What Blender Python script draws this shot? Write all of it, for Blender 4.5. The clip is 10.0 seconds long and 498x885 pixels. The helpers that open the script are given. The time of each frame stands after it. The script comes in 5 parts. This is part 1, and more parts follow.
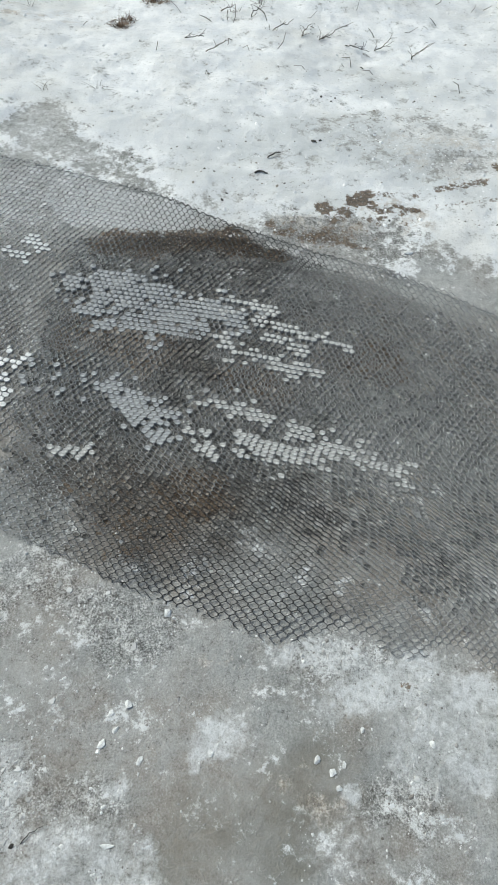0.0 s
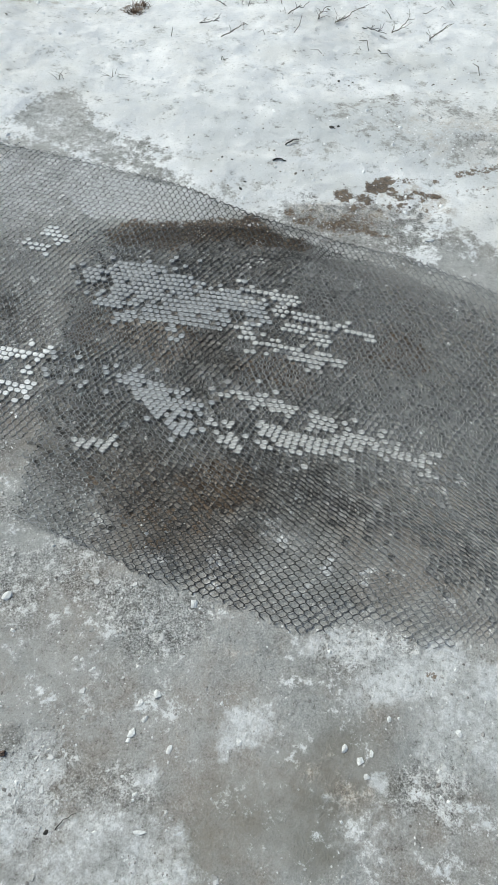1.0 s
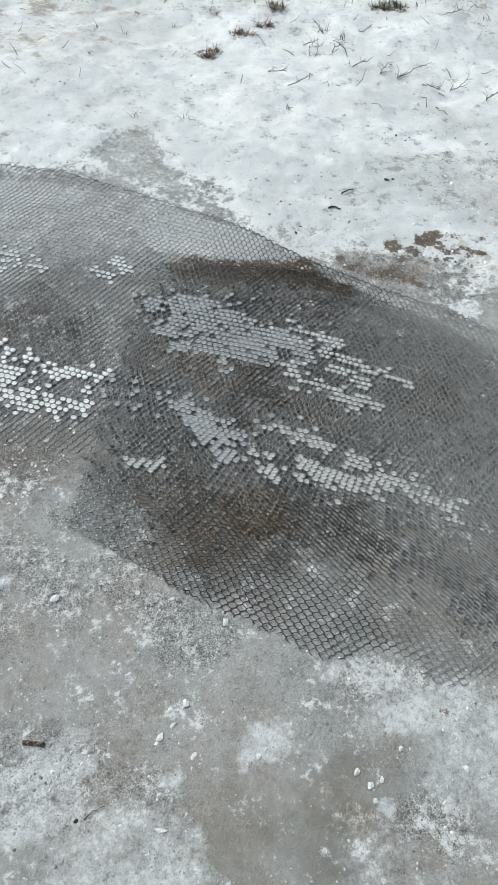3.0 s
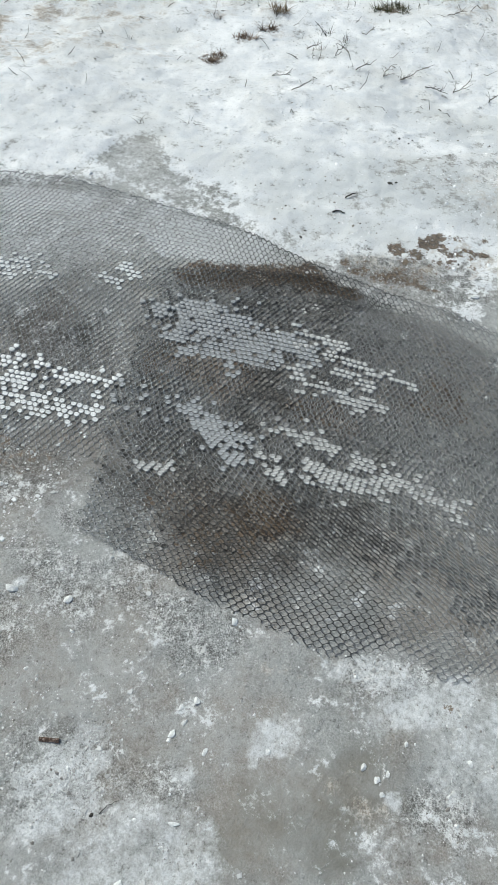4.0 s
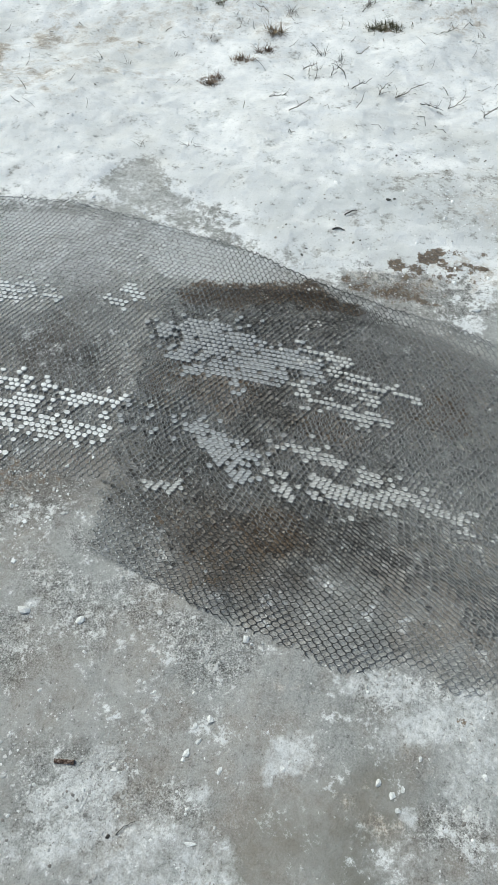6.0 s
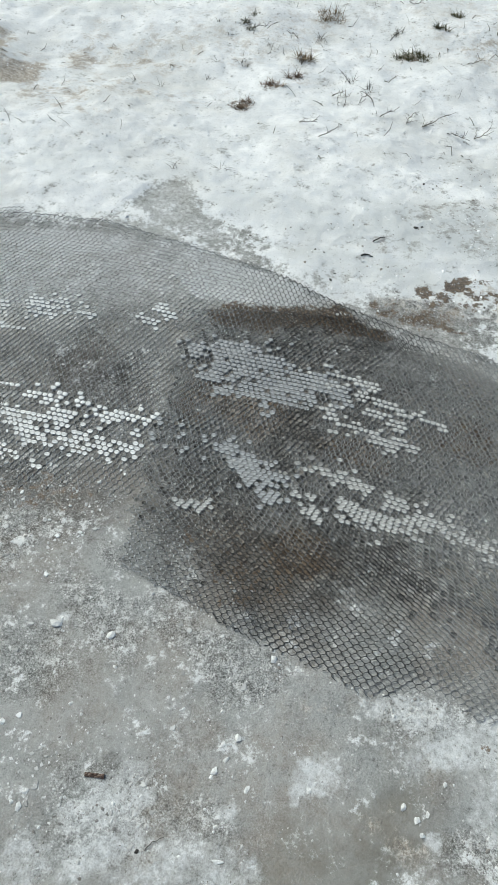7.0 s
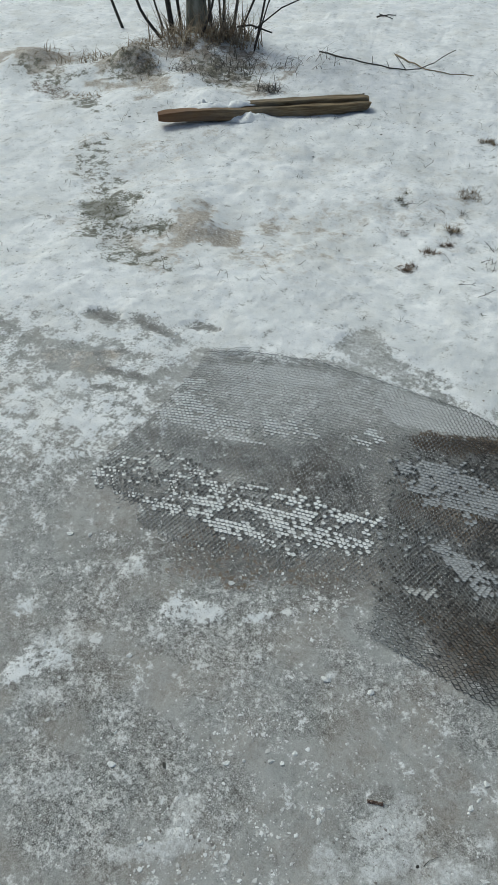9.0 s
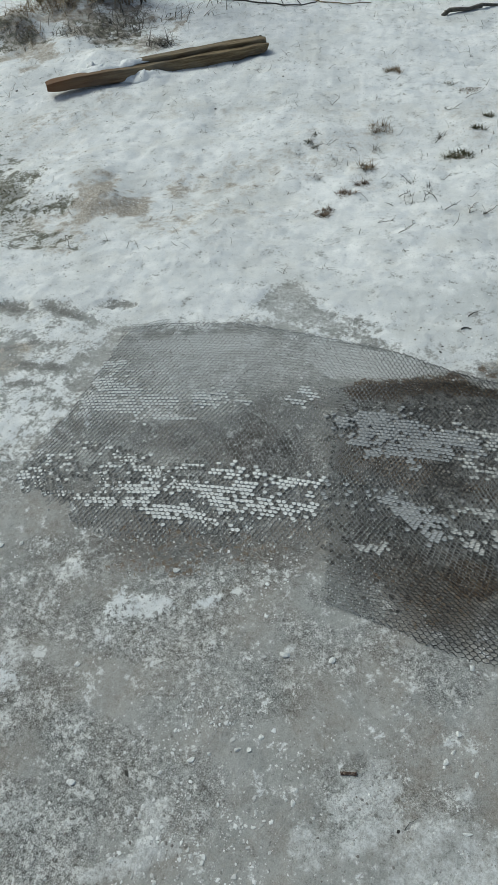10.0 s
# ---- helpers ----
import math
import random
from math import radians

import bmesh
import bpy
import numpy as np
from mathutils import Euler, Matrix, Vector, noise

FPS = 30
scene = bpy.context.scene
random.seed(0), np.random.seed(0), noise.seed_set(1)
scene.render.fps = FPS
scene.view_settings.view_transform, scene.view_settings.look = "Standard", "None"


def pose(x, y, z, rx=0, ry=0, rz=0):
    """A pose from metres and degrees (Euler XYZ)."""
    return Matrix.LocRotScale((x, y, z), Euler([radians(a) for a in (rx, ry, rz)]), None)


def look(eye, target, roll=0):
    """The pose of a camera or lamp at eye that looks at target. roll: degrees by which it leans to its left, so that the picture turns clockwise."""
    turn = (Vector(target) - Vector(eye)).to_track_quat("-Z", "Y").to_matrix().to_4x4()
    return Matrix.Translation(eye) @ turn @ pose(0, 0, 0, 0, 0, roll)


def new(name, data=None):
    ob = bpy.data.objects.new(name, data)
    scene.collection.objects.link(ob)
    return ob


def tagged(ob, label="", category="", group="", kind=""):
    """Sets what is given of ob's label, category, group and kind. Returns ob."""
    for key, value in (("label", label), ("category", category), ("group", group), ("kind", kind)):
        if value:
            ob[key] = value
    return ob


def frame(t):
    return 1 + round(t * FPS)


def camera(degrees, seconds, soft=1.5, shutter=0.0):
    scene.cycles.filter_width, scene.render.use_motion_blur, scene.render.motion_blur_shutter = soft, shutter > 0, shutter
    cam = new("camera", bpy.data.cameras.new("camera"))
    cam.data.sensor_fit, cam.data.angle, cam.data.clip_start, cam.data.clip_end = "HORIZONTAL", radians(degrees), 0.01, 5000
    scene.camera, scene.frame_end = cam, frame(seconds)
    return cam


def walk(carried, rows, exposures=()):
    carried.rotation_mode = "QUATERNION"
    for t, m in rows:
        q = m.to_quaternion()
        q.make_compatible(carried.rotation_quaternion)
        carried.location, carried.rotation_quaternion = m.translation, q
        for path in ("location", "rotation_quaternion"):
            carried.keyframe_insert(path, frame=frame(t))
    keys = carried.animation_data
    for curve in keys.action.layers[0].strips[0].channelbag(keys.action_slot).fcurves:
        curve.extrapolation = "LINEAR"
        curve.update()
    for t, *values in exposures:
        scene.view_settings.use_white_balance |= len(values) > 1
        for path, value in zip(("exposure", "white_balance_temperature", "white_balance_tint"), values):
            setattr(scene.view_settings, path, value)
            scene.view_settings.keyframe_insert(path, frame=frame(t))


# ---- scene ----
cam = camera(42, 10.0, soft=0.8)

PATH = [
    (0, (0.088, 0.336, 1.109), (0.092, 1.387, -0.593), 4.0),
    (0.5, (0.1, 0.349, 1.107), (0.077, 1.36, -0.618), 1.8),
    (1, (0.065, 0.342, 1.116), (0.036, 1.354, -0.608), 2.0),
    (1.5, (0.055, 0.343, 1.134), (-0.004, 1.391, -0.568), 1.7),
    (2, (0.052, 0.341, 1.143), (-0.024, 1.383, -0.562), 1.7),
    (2.5, (0.05, 0.332, 1.174), (-0.096, 1.433, -0.49), 0.9),
    (2.7, (0.037, 0.321, 1.185), (-0.074, 1.372, -0.513), 3.0),
    (3.8, (0.033, 0.313, 1.241), (-0.098, 1.373, -0.45), 1.8),
    (4, (0.03, 0.312, 1.236), (-0.098, 1.354, -0.467), 1.8),
    (4.5, (0.028, 0.31, 1.234), (-0.121, 1.354, -0.466), 1.6),
    (5, (0.028, 0.314, 1.242), (-0.119, 1.381, -0.443), 1.2),
    (6.5, (0.009, 0.312, 1.262), (-0.134, 1.389, -0.417), -0.1),
    (7, (-0.037, 0.308, 1.288), (-0.196, 1.408, -0.374), 1.3),
    (7.5, (-0.186, 0.237, 1.332), (-0.283, 1.356, -0.323), 7.0),
    (7.8, (-0.306, 0.174, 1.346), (-0.457, 1.255, -0.33), 6.1),
    (8, (-0.401, 0.134, 1.378), (-0.58, 1.216, -0.295), 5.7),
    (8.2, (-0.436, 0.086, 1.435), (-0.683, 1.238, -0.182), 1.6),
    (8.5, (-0.443, 0.004, 1.486), (-0.68, 1.227, -0.078), -2.4),
    (8.6, (-0.393, -0.006, 1.515), (-0.471, 1.198, -0.081), 6.0),
    (8.7, (-0.456, -0.028, 1.555), (-0.459, 1.201, -0.022), 13.2),
    (9, (-0.462, -0.043, 1.618), (-0.829, 1.274, 0.158), -1.3),
    (9.5, (-0.424, -0.001, 1.573), (-0.611, 1.291, 0.058), -0.9),
    (10, (-0.371, 0.058, 1.546), (-0.628, 1.318, 0.014), -7.0),
]
EXPOSURES = [(0, 0.09, 6310, -2), (2.5, 0.11, 6250, -1), (5.0, 0.11, 6260, -2), (7.0, 0.06, 6310, -3), (7.8, -0.03, 6230, -3), (8.5, -0.28, 6240, -4), (9.0, -0.41, 6180, -4), (10.0, -0.42, 6220, -5)]
walk(cam, [(t, look(eye, target, roll)) for t, eye, target, roll in PATH], EXPOSURES)

# ---- world and light: an even overcast sky ----
world = bpy.data.worlds.new("overcast_sky")
scene.world = world
world.use_nodes = True
wn = world.node_tree.nodes
sky = wn.new("ShaderNodeTexSky")
sky.sky_type = "NISHITA"
sky.sun_disc = False
sky.sun_elevation = radians(50)
sky.sun_rotation = radians(-59)
sky.air_density = 0.7
sky.dust_density = 4.0
sky.ozone_density = 0.6
wn["Background"].inputs["Strength"].default_value = 0.12
world.node_tree.links.new(sky.outputs[0], wn["Background"].inputs["Color"])
sun = new("sun", bpy.data.lights.new("sun", "SUN"))
sun.data.energy = 2.0
sun.data.angle = radians(20)
sun.data.color = (1.0, 0.98, 0.95)
sun.matrix_world = look((-5, 5.0, 6.8), (0.0, 2, 0))


# ---- numeric noise ----
def hash2(ix, iy, seed):
    h = (ix.astype(np.int64) * 374761393 + iy.astype(np.int64) * 668265263 + seed * 982451653) & 0x7FFFFFFF
    h = ((h ^ (h >> 13)) * 1274126177) & 0x7FFFFFFF
    h = h ^ (h >> 16)
    return (h & 0xFFFF) / 65535.0


def vnoise(x, y, seed):
    ix, iy = np.floor(x), np.floor(y)
    fx, fy = x - ix, y - iy
    fx, fy = fx * fx * (3 - 2 * fx), fy * fy * (3 - 2 * fy)
    a, b = hash2(ix, iy, seed), hash2(ix + 1, iy, seed)
    c, d = hash2(ix, iy + 1, seed), hash2(ix + 1, iy + 1, seed)
    return a + (b - a) * fx + (c - a) * fy + (a - b - c + d) * fx * fy


def fbm(x, y, scale, seed=0, octaves=4):
    """Fractal noise between about -1 and 1; scale is the size of its largest forms in metres."""
    x, y = np.asarray(x, float) / scale, np.asarray(y, float) / scale
    total, amp, norm = 0, 1.0, 0
    for k in range(octaves):
        total = total + amp * (vnoise(x + 17.3 * k, y - 9.1 * k, seed + k) * 2 - 1)
        norm += amp
        x, y, amp = x * 2.03 + 0.37 * y, y * 2.03 - 0.37 * x, amp * 0.55
    return total / norm


def sstep(a, b, v):
    s = np.clip((np.asarray(v, float) - a) / (b - a), 0, 1)
    return s * s * (3 - 2 * s)


def patches(x, y, rows, ragged=0.25, seed=5):
    """How strongly the patches (x, y, long radius, short radius, degrees, strength) cover a place."""
    x, y = np.asarray(x, float), np.asarray(y, float)
    total = np.zeros_like(x)
    wide, small = fbm(x, y, 0.13, seed, 4) * ragged, fbm(x, y, 0.035, seed + 9, 3) * ragged
    for px, py, ra, rb, turn, strength in rows:
        reach = max(ra, rb) * 2.0
        near = np.flatnonzero((np.abs(x - px) < reach) & (np.abs(y - py) < reach))
        if not len(near):
            continue
        c, s = math.cos(radians(turn)), math.sin(radians(turn))
        dx, dy = x[near] - px, y[near] - py
        u, v = (dx * c + dy * s) / ra, (dy * c - dx * s) / rb
        d = np.sqrt(u * u + v * v) + (wide[near] if max(ra, rb) > 0.07 else small[near]) * 1.6
        total[near] = np.maximum(total[near], strength * (1 - sstep(0.45, 1.2, d)))
    return total


# stains, thaw patches and drifts: x, y, long radius, short radius, degrees, strength
SNOW_PATCHES = []
SNOW_PATCHES += [
    (-0.83, 0.765, 0.10, 0.045, 9.0, 0.75),
    (-1.175, 0.538, 0.07, 0.035, 15.0, 0.6),
    (-1.25, 0.49, 0.05, 0.04, 40.0, 0.6),
    (-1.16, 0.607, 0.035, 0.02, 0.0, 0.6),
    (-1.32, 0.655, 0.04, 0.03, 30.0, 0.6),
    (-1.085, 0.626, 0.022, 0.018, 0.0, 0.6),
    (-1.485, 0.93, 0.08, 0.05, 10.0, 0.55),
    (-1.067, 0.866, 0.04, 0.03, 60.0, 0.55),
    (-0.66, 0.8, 0.154, 0.018, 23.0, 0.6),
    (-0.9, 0.79, 0.058, 0.029, -22.0, 0.55),
    (0.42, 1.55, 0.091, 0.044, -1.0, 0.5),
    (0.56, 1.72, 0.148, 0.071, 6.0, 0.6),
]
BARE_PATCHES = []
BARE_PATCHES += [
    (-0.57, 2.02, 0.105, 0.125, -30.0, 1.0),
    (-0.50, 1.94, 0.15, 0.06, -14.0, 0.9),
    (-0.36, 1.90, 0.16, 0.05, -16.0, 0.62),
    (-0.60, 1.88, 0.10, 0.05, -5.0, 0.8),
    (-1.82, 1.71, 0.224, 0.088, -18.0, 0.55),
    (-1.58, 1.64, 0.233, 0.055, 0.0, 0.75),
    (-1.65, 1.98, 0.088, 0.034, 6.0, 0.9),
    (-1.42, 1.95, 0.098, 0.033, -12.0, 0.9),
    (-1.19, 2.0, 0.054, 0.032, -2.0, 0.8),
    (-1.69, 1.34, 0.095, 0.021, 4.0, 0.7),
    (-1.24, 1.68, 0.083, 0.05, 26.0, 0.7),
    (-2.02, 1.85, 0.067, 0.042, -27.0, 0.7),
    (-1.55, 1.75, 0.172, 0.036, 1.0, 0.8),
    (-2.09, 2.95, 0.167, 0.114, -33.0, 0.75),
    (-1.39, 0.93, 0.154, 0.099, 41.0, 0.8),
    (-1.24, 1.1, 0.202, 0.075, 10.0, 0.7),
    (0.54, 2.08, 0.227, 0.092, -26.0, 0.3),
]
BARE_PATCHES += [
    (0.69, 2.35, 0.138, 0.048, 24.0, 0.25),
    (-0.33, 1.91, 0.108, 0.031, -12.0, 0.45),
    (0.62, 1.97, 0.14, 0.055, 23.0, 0.5),
    (0.32, 1.66, 0.209, 0.07, 3.0, 0.5),
    (-1.64, 1.98, 0.088, 0.032, -13.0, 0.95),
    (-1.42, 1.95, 0.137, 0.03, -23.0, 0.95),
    (-1.23, 2.0, 0.074, 0.032, 7.0, 0.8),
    (-1.52, 1.76, 0.103, 0.022, 17.0, 0.85),
    (-1.42, 1.65, 0.133, 0.025, -4.0, 0.85),
    (-1.46, 1.56, 0.091, 0.025, 2.0, 0.8),
    (0.35, 2.04, 0.188, 0.114, -27.0, 0.3),
    (0.17, 1.93, 0.079, 0.054, -21.0, 0.35),
    (0.02, 1.77, 0.07, 0.035, 5.0, 0.5),
    (0.49, 2.14, 0.293, 0.134, -9.0, 0.36),
    (0.51, 1.95, 0.245, 0.055, 3.0, 0.36),
]
DIRT_PATCHES = []
DIRT_PATCHES += [
    (-2.25, 5.61, 0.406, 0.283, 17.0, 0.3),
    (0.13, 1.66, 0.043, 0.025, 21.0, 0.75),
    (0.22, 1.63, 0.096, 0.037, 2.0, 0.6),
    (0.22, 1.59, 0.065, 0.027, 14.0, 0.3),
]
DIRT_PATCHES += [
    (-0.28, 1.6, 0.13, 0.019, 10.0, 0.55),
    (-0.07, 1.59, 0.129, 0.051, 4.0, 0.85),
    (0.0, 0.88, 0.037, 0.054, -2.0, 0.7),
    (-0.05, 1.31, 0.15, 0.072, -21.0, 0.25),
    (0.37, 0.58, 0.026, 0.015, -2.0, 0.25),
    (-0.73, 0.98, 0.296, 0.085, 4.0, 0.33),
    (-0.75, 0.88, 0.094, 0.039, -5.0, 0.4),
    (-3.27, 4.65, 0.2, 0.099, -29.0, 0.6),
    (-0.7, 0.93, 0.305, 0.062, 8.0, 0.35),
    (0.31, 1.65, 0.231, 0.027, -165.0, 0.25),
    (0.17, 1.64, 0.051, 0.019, -9.0, 0.5),
    (0.41, 1.7, 0.084, 0.016, 2.0, 0.5),
]
DIRT_PATCHES += [
    (0.58, 1.86, 0.164, 0.017, 16.0, 0.62),
    (0.72, 1.95, 0.014, 0.017, 23.0, 0.7),
    (0.35, 1.65, 0.079, 0.014, -8.0, 0.4),
    (0.6, 1.8, 0.123, 0.012, 13.0, 0.35),
    (-0.74, 0.98, 0.147, 0.041, -5.0, 0.3),
]
DIRT_PATCHES += [
    (0.235, 1.745, 0.030, 0.026, -60, 1.0), (0.262, 1.695, 0.026, 0.014, 15, 0.8), (0.305, 1.735, 0.024, 0.011, -20, 0.9), (0.34, 1.780, 0.034, 0.030, 20, 1.05), (0.395, 1.755, 0.05, 0.016, -4, 0.95),
    (0.46, 1.765, 0.04, 0.012, 5, 0.8), (0.335, 1.810, 0.014, 0.01, 30, 0.8), (0.35, 1.715, 0.06, 0.014, 8, 0.45), (0.32, 1.615, 0.03, 0.018, -10, 0.75), (0.24, 1.640, 0.05, 0.014, -5, 0.7), (0.47, 1.820, 0.03, 0.014, 15, 0.6),
]
SLUSH_PATCHES = [(0.35, 2.0, 0.50, 0.17, -4, 0.8), (-0.12, 2.02, 0.32, 0.12, -8, 0.45), (0.65, 2.4, 0.32, 0.16, 0, 0.5), (0.1, 1.82, 0.3, 0.06, -10, 0.6), (-0.75, 2.15, 0.35, 0.10, 3, 0.3), (0.3, 2.45, 0.35, 0.10, 5, 0.35)]
MOSS_PATCHES = [
    (-2.08, 3.00, 0.16, 0.30, 10, 0.62), (-1.95, 2.72, 0.16, 0.16, -30, 0.60), (-1.74, 2.78, 0.15, 0.08, -8, 0.72), (-1.80, 2.50, 0.20, 0.09, -30, 0.52), (-1.60, 2.42, 0.16, 0.06, -20, 0.42), (-2.43, 3.54, 0.16, 0.34, 20, 0.42),
    (-2.20, 3.25, 0.12, 0.20, 30, 0.45), (-2.90, 4.44, 0.24, 0.10, -6, 0.75), (-2.75, 5.05, 0.28, 0.20, 0, 0.45), (-3.5, 4.95, 0.30, 0.14, -10, 0.42), (-2.05, 5.25, 0.32, 0.26, 0, 0.5), (-3.25, 4.85, 0.14, 0.10, 0, 0.55),
]
WET_PATCHES = []
WET_PATCHES += [
    (-0.93, 1.09, 0.275, 0.163, -1.0, 0.45),
    (-0.58, 1.28, 0.22, 0.18, -7.0, 0.85),
    (-0.80, 1.34, 0.34, 0.09, -3.0, 0.65),
    (-0.54, 1.42, 0.15, 0.12, 0.0, 0.55),
    (-0.47, 0.98, 0.094, 0.124, -12.0, 0.45),
    (-0.77, 0.97, 0.379, 0.086, 6.0, 0.58),
    (-0.41, 1.26, 0.243, 0.116, -79.0, 0.3),
    (-0.29, 0.82, 0.077, 0.051, -6.0, 0.5),
    # wet ground along the white snow runs, the shade beneath them painted in too
    (-0.83, 1.13, 0.467, 0.118, -3.0, 0.6),
    (-0.61, 1.37, 0.192, 0.108, -7.0, 0.35),
    (-1.64, 1.98, 0.088, 0.032, -13.0, 0.6),
    (-1.42, 1.95, 0.137, 0.03, -23.0, 0.6),
    (-1.23, 2.0, 0.074, 0.032, 7.0, 0.5),
    (-1.52, 1.76, 0.103, 0.022, 17.0, 0.5),
    (-1.42, 1.65, 0.133, 0.025, -4.0, 0.5),
    (-1.46, 1.56, 0.091, 0.025, 2.0, 0.4),
]
MELT_PATCHES = []
MELT_PATCHES += [
    (0.16, 0.38, 0.161, 0.101, 35.0, 0.75),
    (0.17, 0.32, 0.065, 0.056, -24.0, 0.85),
    (0.08, 0.35, 0.074, 0.079, 61.0, 0.8),
    (0.19, 0.42, 0.042, 0.05, 26.0, 0.8),
    (0.02, 0.3, 0.074, 0.046, 68.0, 0.7),
]
GRIT_PATCHES = []
GRIT_PATCHES += [
    (-1.19, 0.78, 0.286, 0.116, 2.0, 0.9),
    (-0.78, 0.88, 0.405, 0.12, 0.0, 1.0),
    (-1.11, 0.51, 0.231, 0.122, -7.0, 0.8),
    (-0.57, 0.57, 0.307, 0.092, 11.0, 0.6),
    (-0.77, 0.35, 0.244, 0.091, -1.0, 0.9),
    (-0.49, 0.61, 0.108, 0.064, -21.0, 0.8),
    (-0.32, 0.38, 0.143, 0.091, -11.0, 0.7),
    (-1.47, 1.12, 0.181, 0.165, 22.0, 0.8),
    (-0.36, 0.72, 0.14, 0.057, -17.0, 0.9),
    (-0.14, 0.67, 0.161, 0.049, -21.0, 1.0),
    (0.28, 0.61, 0.158, 0.041, -1.0, 0.8),
    (-0.12, 0.38, 0.106, 0.058, -10.0, 0.7),
    (0.36, 0.4, 0.07, 0.042, -5.0, 0.8),
    (-0.49, 1.13, 0.169, 0.092, -22.0, 0.6),
    (-0.54, 1.31, 0.174, 0.094, -5.0, 0.7),
]
GRIT_PATCHES += [
    (0.17, 1.62, 0.253, 0.092, -15.0, 0.7),
    (0.31, 1.66, 0.199, 0.094, -15.0, 1.0),
    (-0.53, 1.28, 0.247, 0.113, -30.0, 0.8),
    (-0.39, 0.7, 0.237, 0.082, -33.0, 1.0),
    (-0.14, 0.64, 0.164, 0.058, -18.0, 1.0),
    (-0.9, 0.73, 0.338, 0.104, 0.0, 1.0),
    (-0.93, 0.45, 0.221, 0.08, -17.0, 1.0),
    (-0.83, 0.91, 0.497, 0.099, 1.0, 1.0),
    (-0.24, 0.71, 0.096, 0.085, -35.0, 0.9),
    (-0.4, 0.82, 0.082, 0.038, -34.0, 0.9),
    (-1.03, 0.26, 0.214, 0.098, -23.0, 1.0),
]
STRAW_PATCHES = []
STRAW_PATCHES += [
    (-1.5, 2.83, 0.161, 0.269, 41.0, 1.0),
    (-1.49, 2.85, 0.112, 0.141, 82.0, 1.0),
    (-1.56, 2.47, 0.158, 0.071, -22.0, 0.42),
    (-1.08, 3.11, 0.284, 0.09, 22.0, 0.28),
    (-1.04, 2.47, 0.233, 0.094, 1.0, 0.2),
    (-3.68, 5.08, 0.227, 0.199, -29.0, 0.7),
    (-3.48, 5.06, 0.429, 0.109, -47.0, 0.55),
    (-2.66, 5.02, 0.268, 0.447, 44.0, 0.7),
    (-2.16, 5.38, 0.469, 0.382, 12.0, 0.8),
    (-1.76, 4.99, 0.253, 0.165, -11.0, 0.6),
    (-2.58, 3.85, 0.127, 0.101, 63.0, 0.3),
    (0.46, 1.73, 0.071, 0.023, 18.0, 0.35),
    (0.07, 0.57, 0.037, 0.03, 8.0, 0.22),
    (0.18, 0.42, 0.031, 0.026, -21.0, 0.2),
    (-1.69, 1.7, 0.173, 0.05, 1.0, 0.3),
]
STRAW_PATCHES += [
    (0.23, 0.4, 0.054, 0.031, -34.0, 0.3),
    (-1.73, 2.61, 0.16, 0.204, 3.0, 0.3),
    (-2.3, 5.16, 0.211, 0.115, 95.0, 0.7),
    (-1.98, 3.89, 0.34, 0.189, 28.0, 0.25),
    (-1.2, 3.05, 0.124, 0.195, 27.0, 0.4),
    (0.54, 3.38, 0.103, 0.143, -45.0, 0.3),
    (-1.1, 2.51, 0.215, 0.105, 50.0, 0.3),
    (0.42, 1.76, 0.117, 0.035, 9.0, 0.28),
    (0.19, 1.64, 0.097, 0.032, 2.0, 0.22),
    (-1.56, 1.69, 0.17, 0.068, 13.0, 0.3),
    (0.3, 1.68, 0.211, 0.048, 6.0, 0.22),
    (-1.77, 2.59, 0.212, 0.113, -1.0, 0.5),
    (-1.6, 2.39, 0.132, 0.064, -5.0, 0.45),
    (0.29, 1.69, 0.183, 0.024, 3.0, 0.35),
    (-2.29, 3.26, 0.458, 0.082, -54.0, 0.32),
]
STRAW_PATCHES += [
    (-1.6, 2.37, 0.232, 0.07, -16.0, 0.35),
]
VEIL_PATCHES = []
VEIL_PATCHES += [
    (0.07, 0.47, 0.06, 0.033, 40.0, 0.9299999999999999),
    (0.48, 0.57, 0.068, 0.043, 8.0, 0.9299999999999999),
    (0.48, 0.44, 0.053, 0.033, 43.0, 0.8250000000000001),
    (0.34, 0.58, 0.084, 0.034, 11.0, 0.675),
    (0.33, 0.56, 0.128, 0.046, 17.0, 0.8999999999999999),
    (-0.27, 0.38, 0.059, 0.02, 28.0, 0.9299999999999999),
    (-0.23, 0.33, 0.049, 0.035, 33.0, 0.8250000000000001),
    (-0.07, 0.39, 0.031, 0.022, 32.0, 0.75),
    (0.28, 0.41, 0.016, 0.014, -42.0, 1.0),
    (0.07, 0.49, 0.045, 0.028, 33.0, 0.8250000000000001),
    (-0.77, 0.2, 0.154, 0.023, 21.0, 0.75),
    (-0.72, 0.29, 0.031, 0.052, 40.0, 0.675),
    (-1.32, 0.66, 0.077, 0.049, 21.0, 0.675),
    (-1.19, 0.6, 0.132, 0.045, 22.0, 0.675),
    (-1.08, 0.86, 0.061, 0.039, -6.0, 0.75),
]
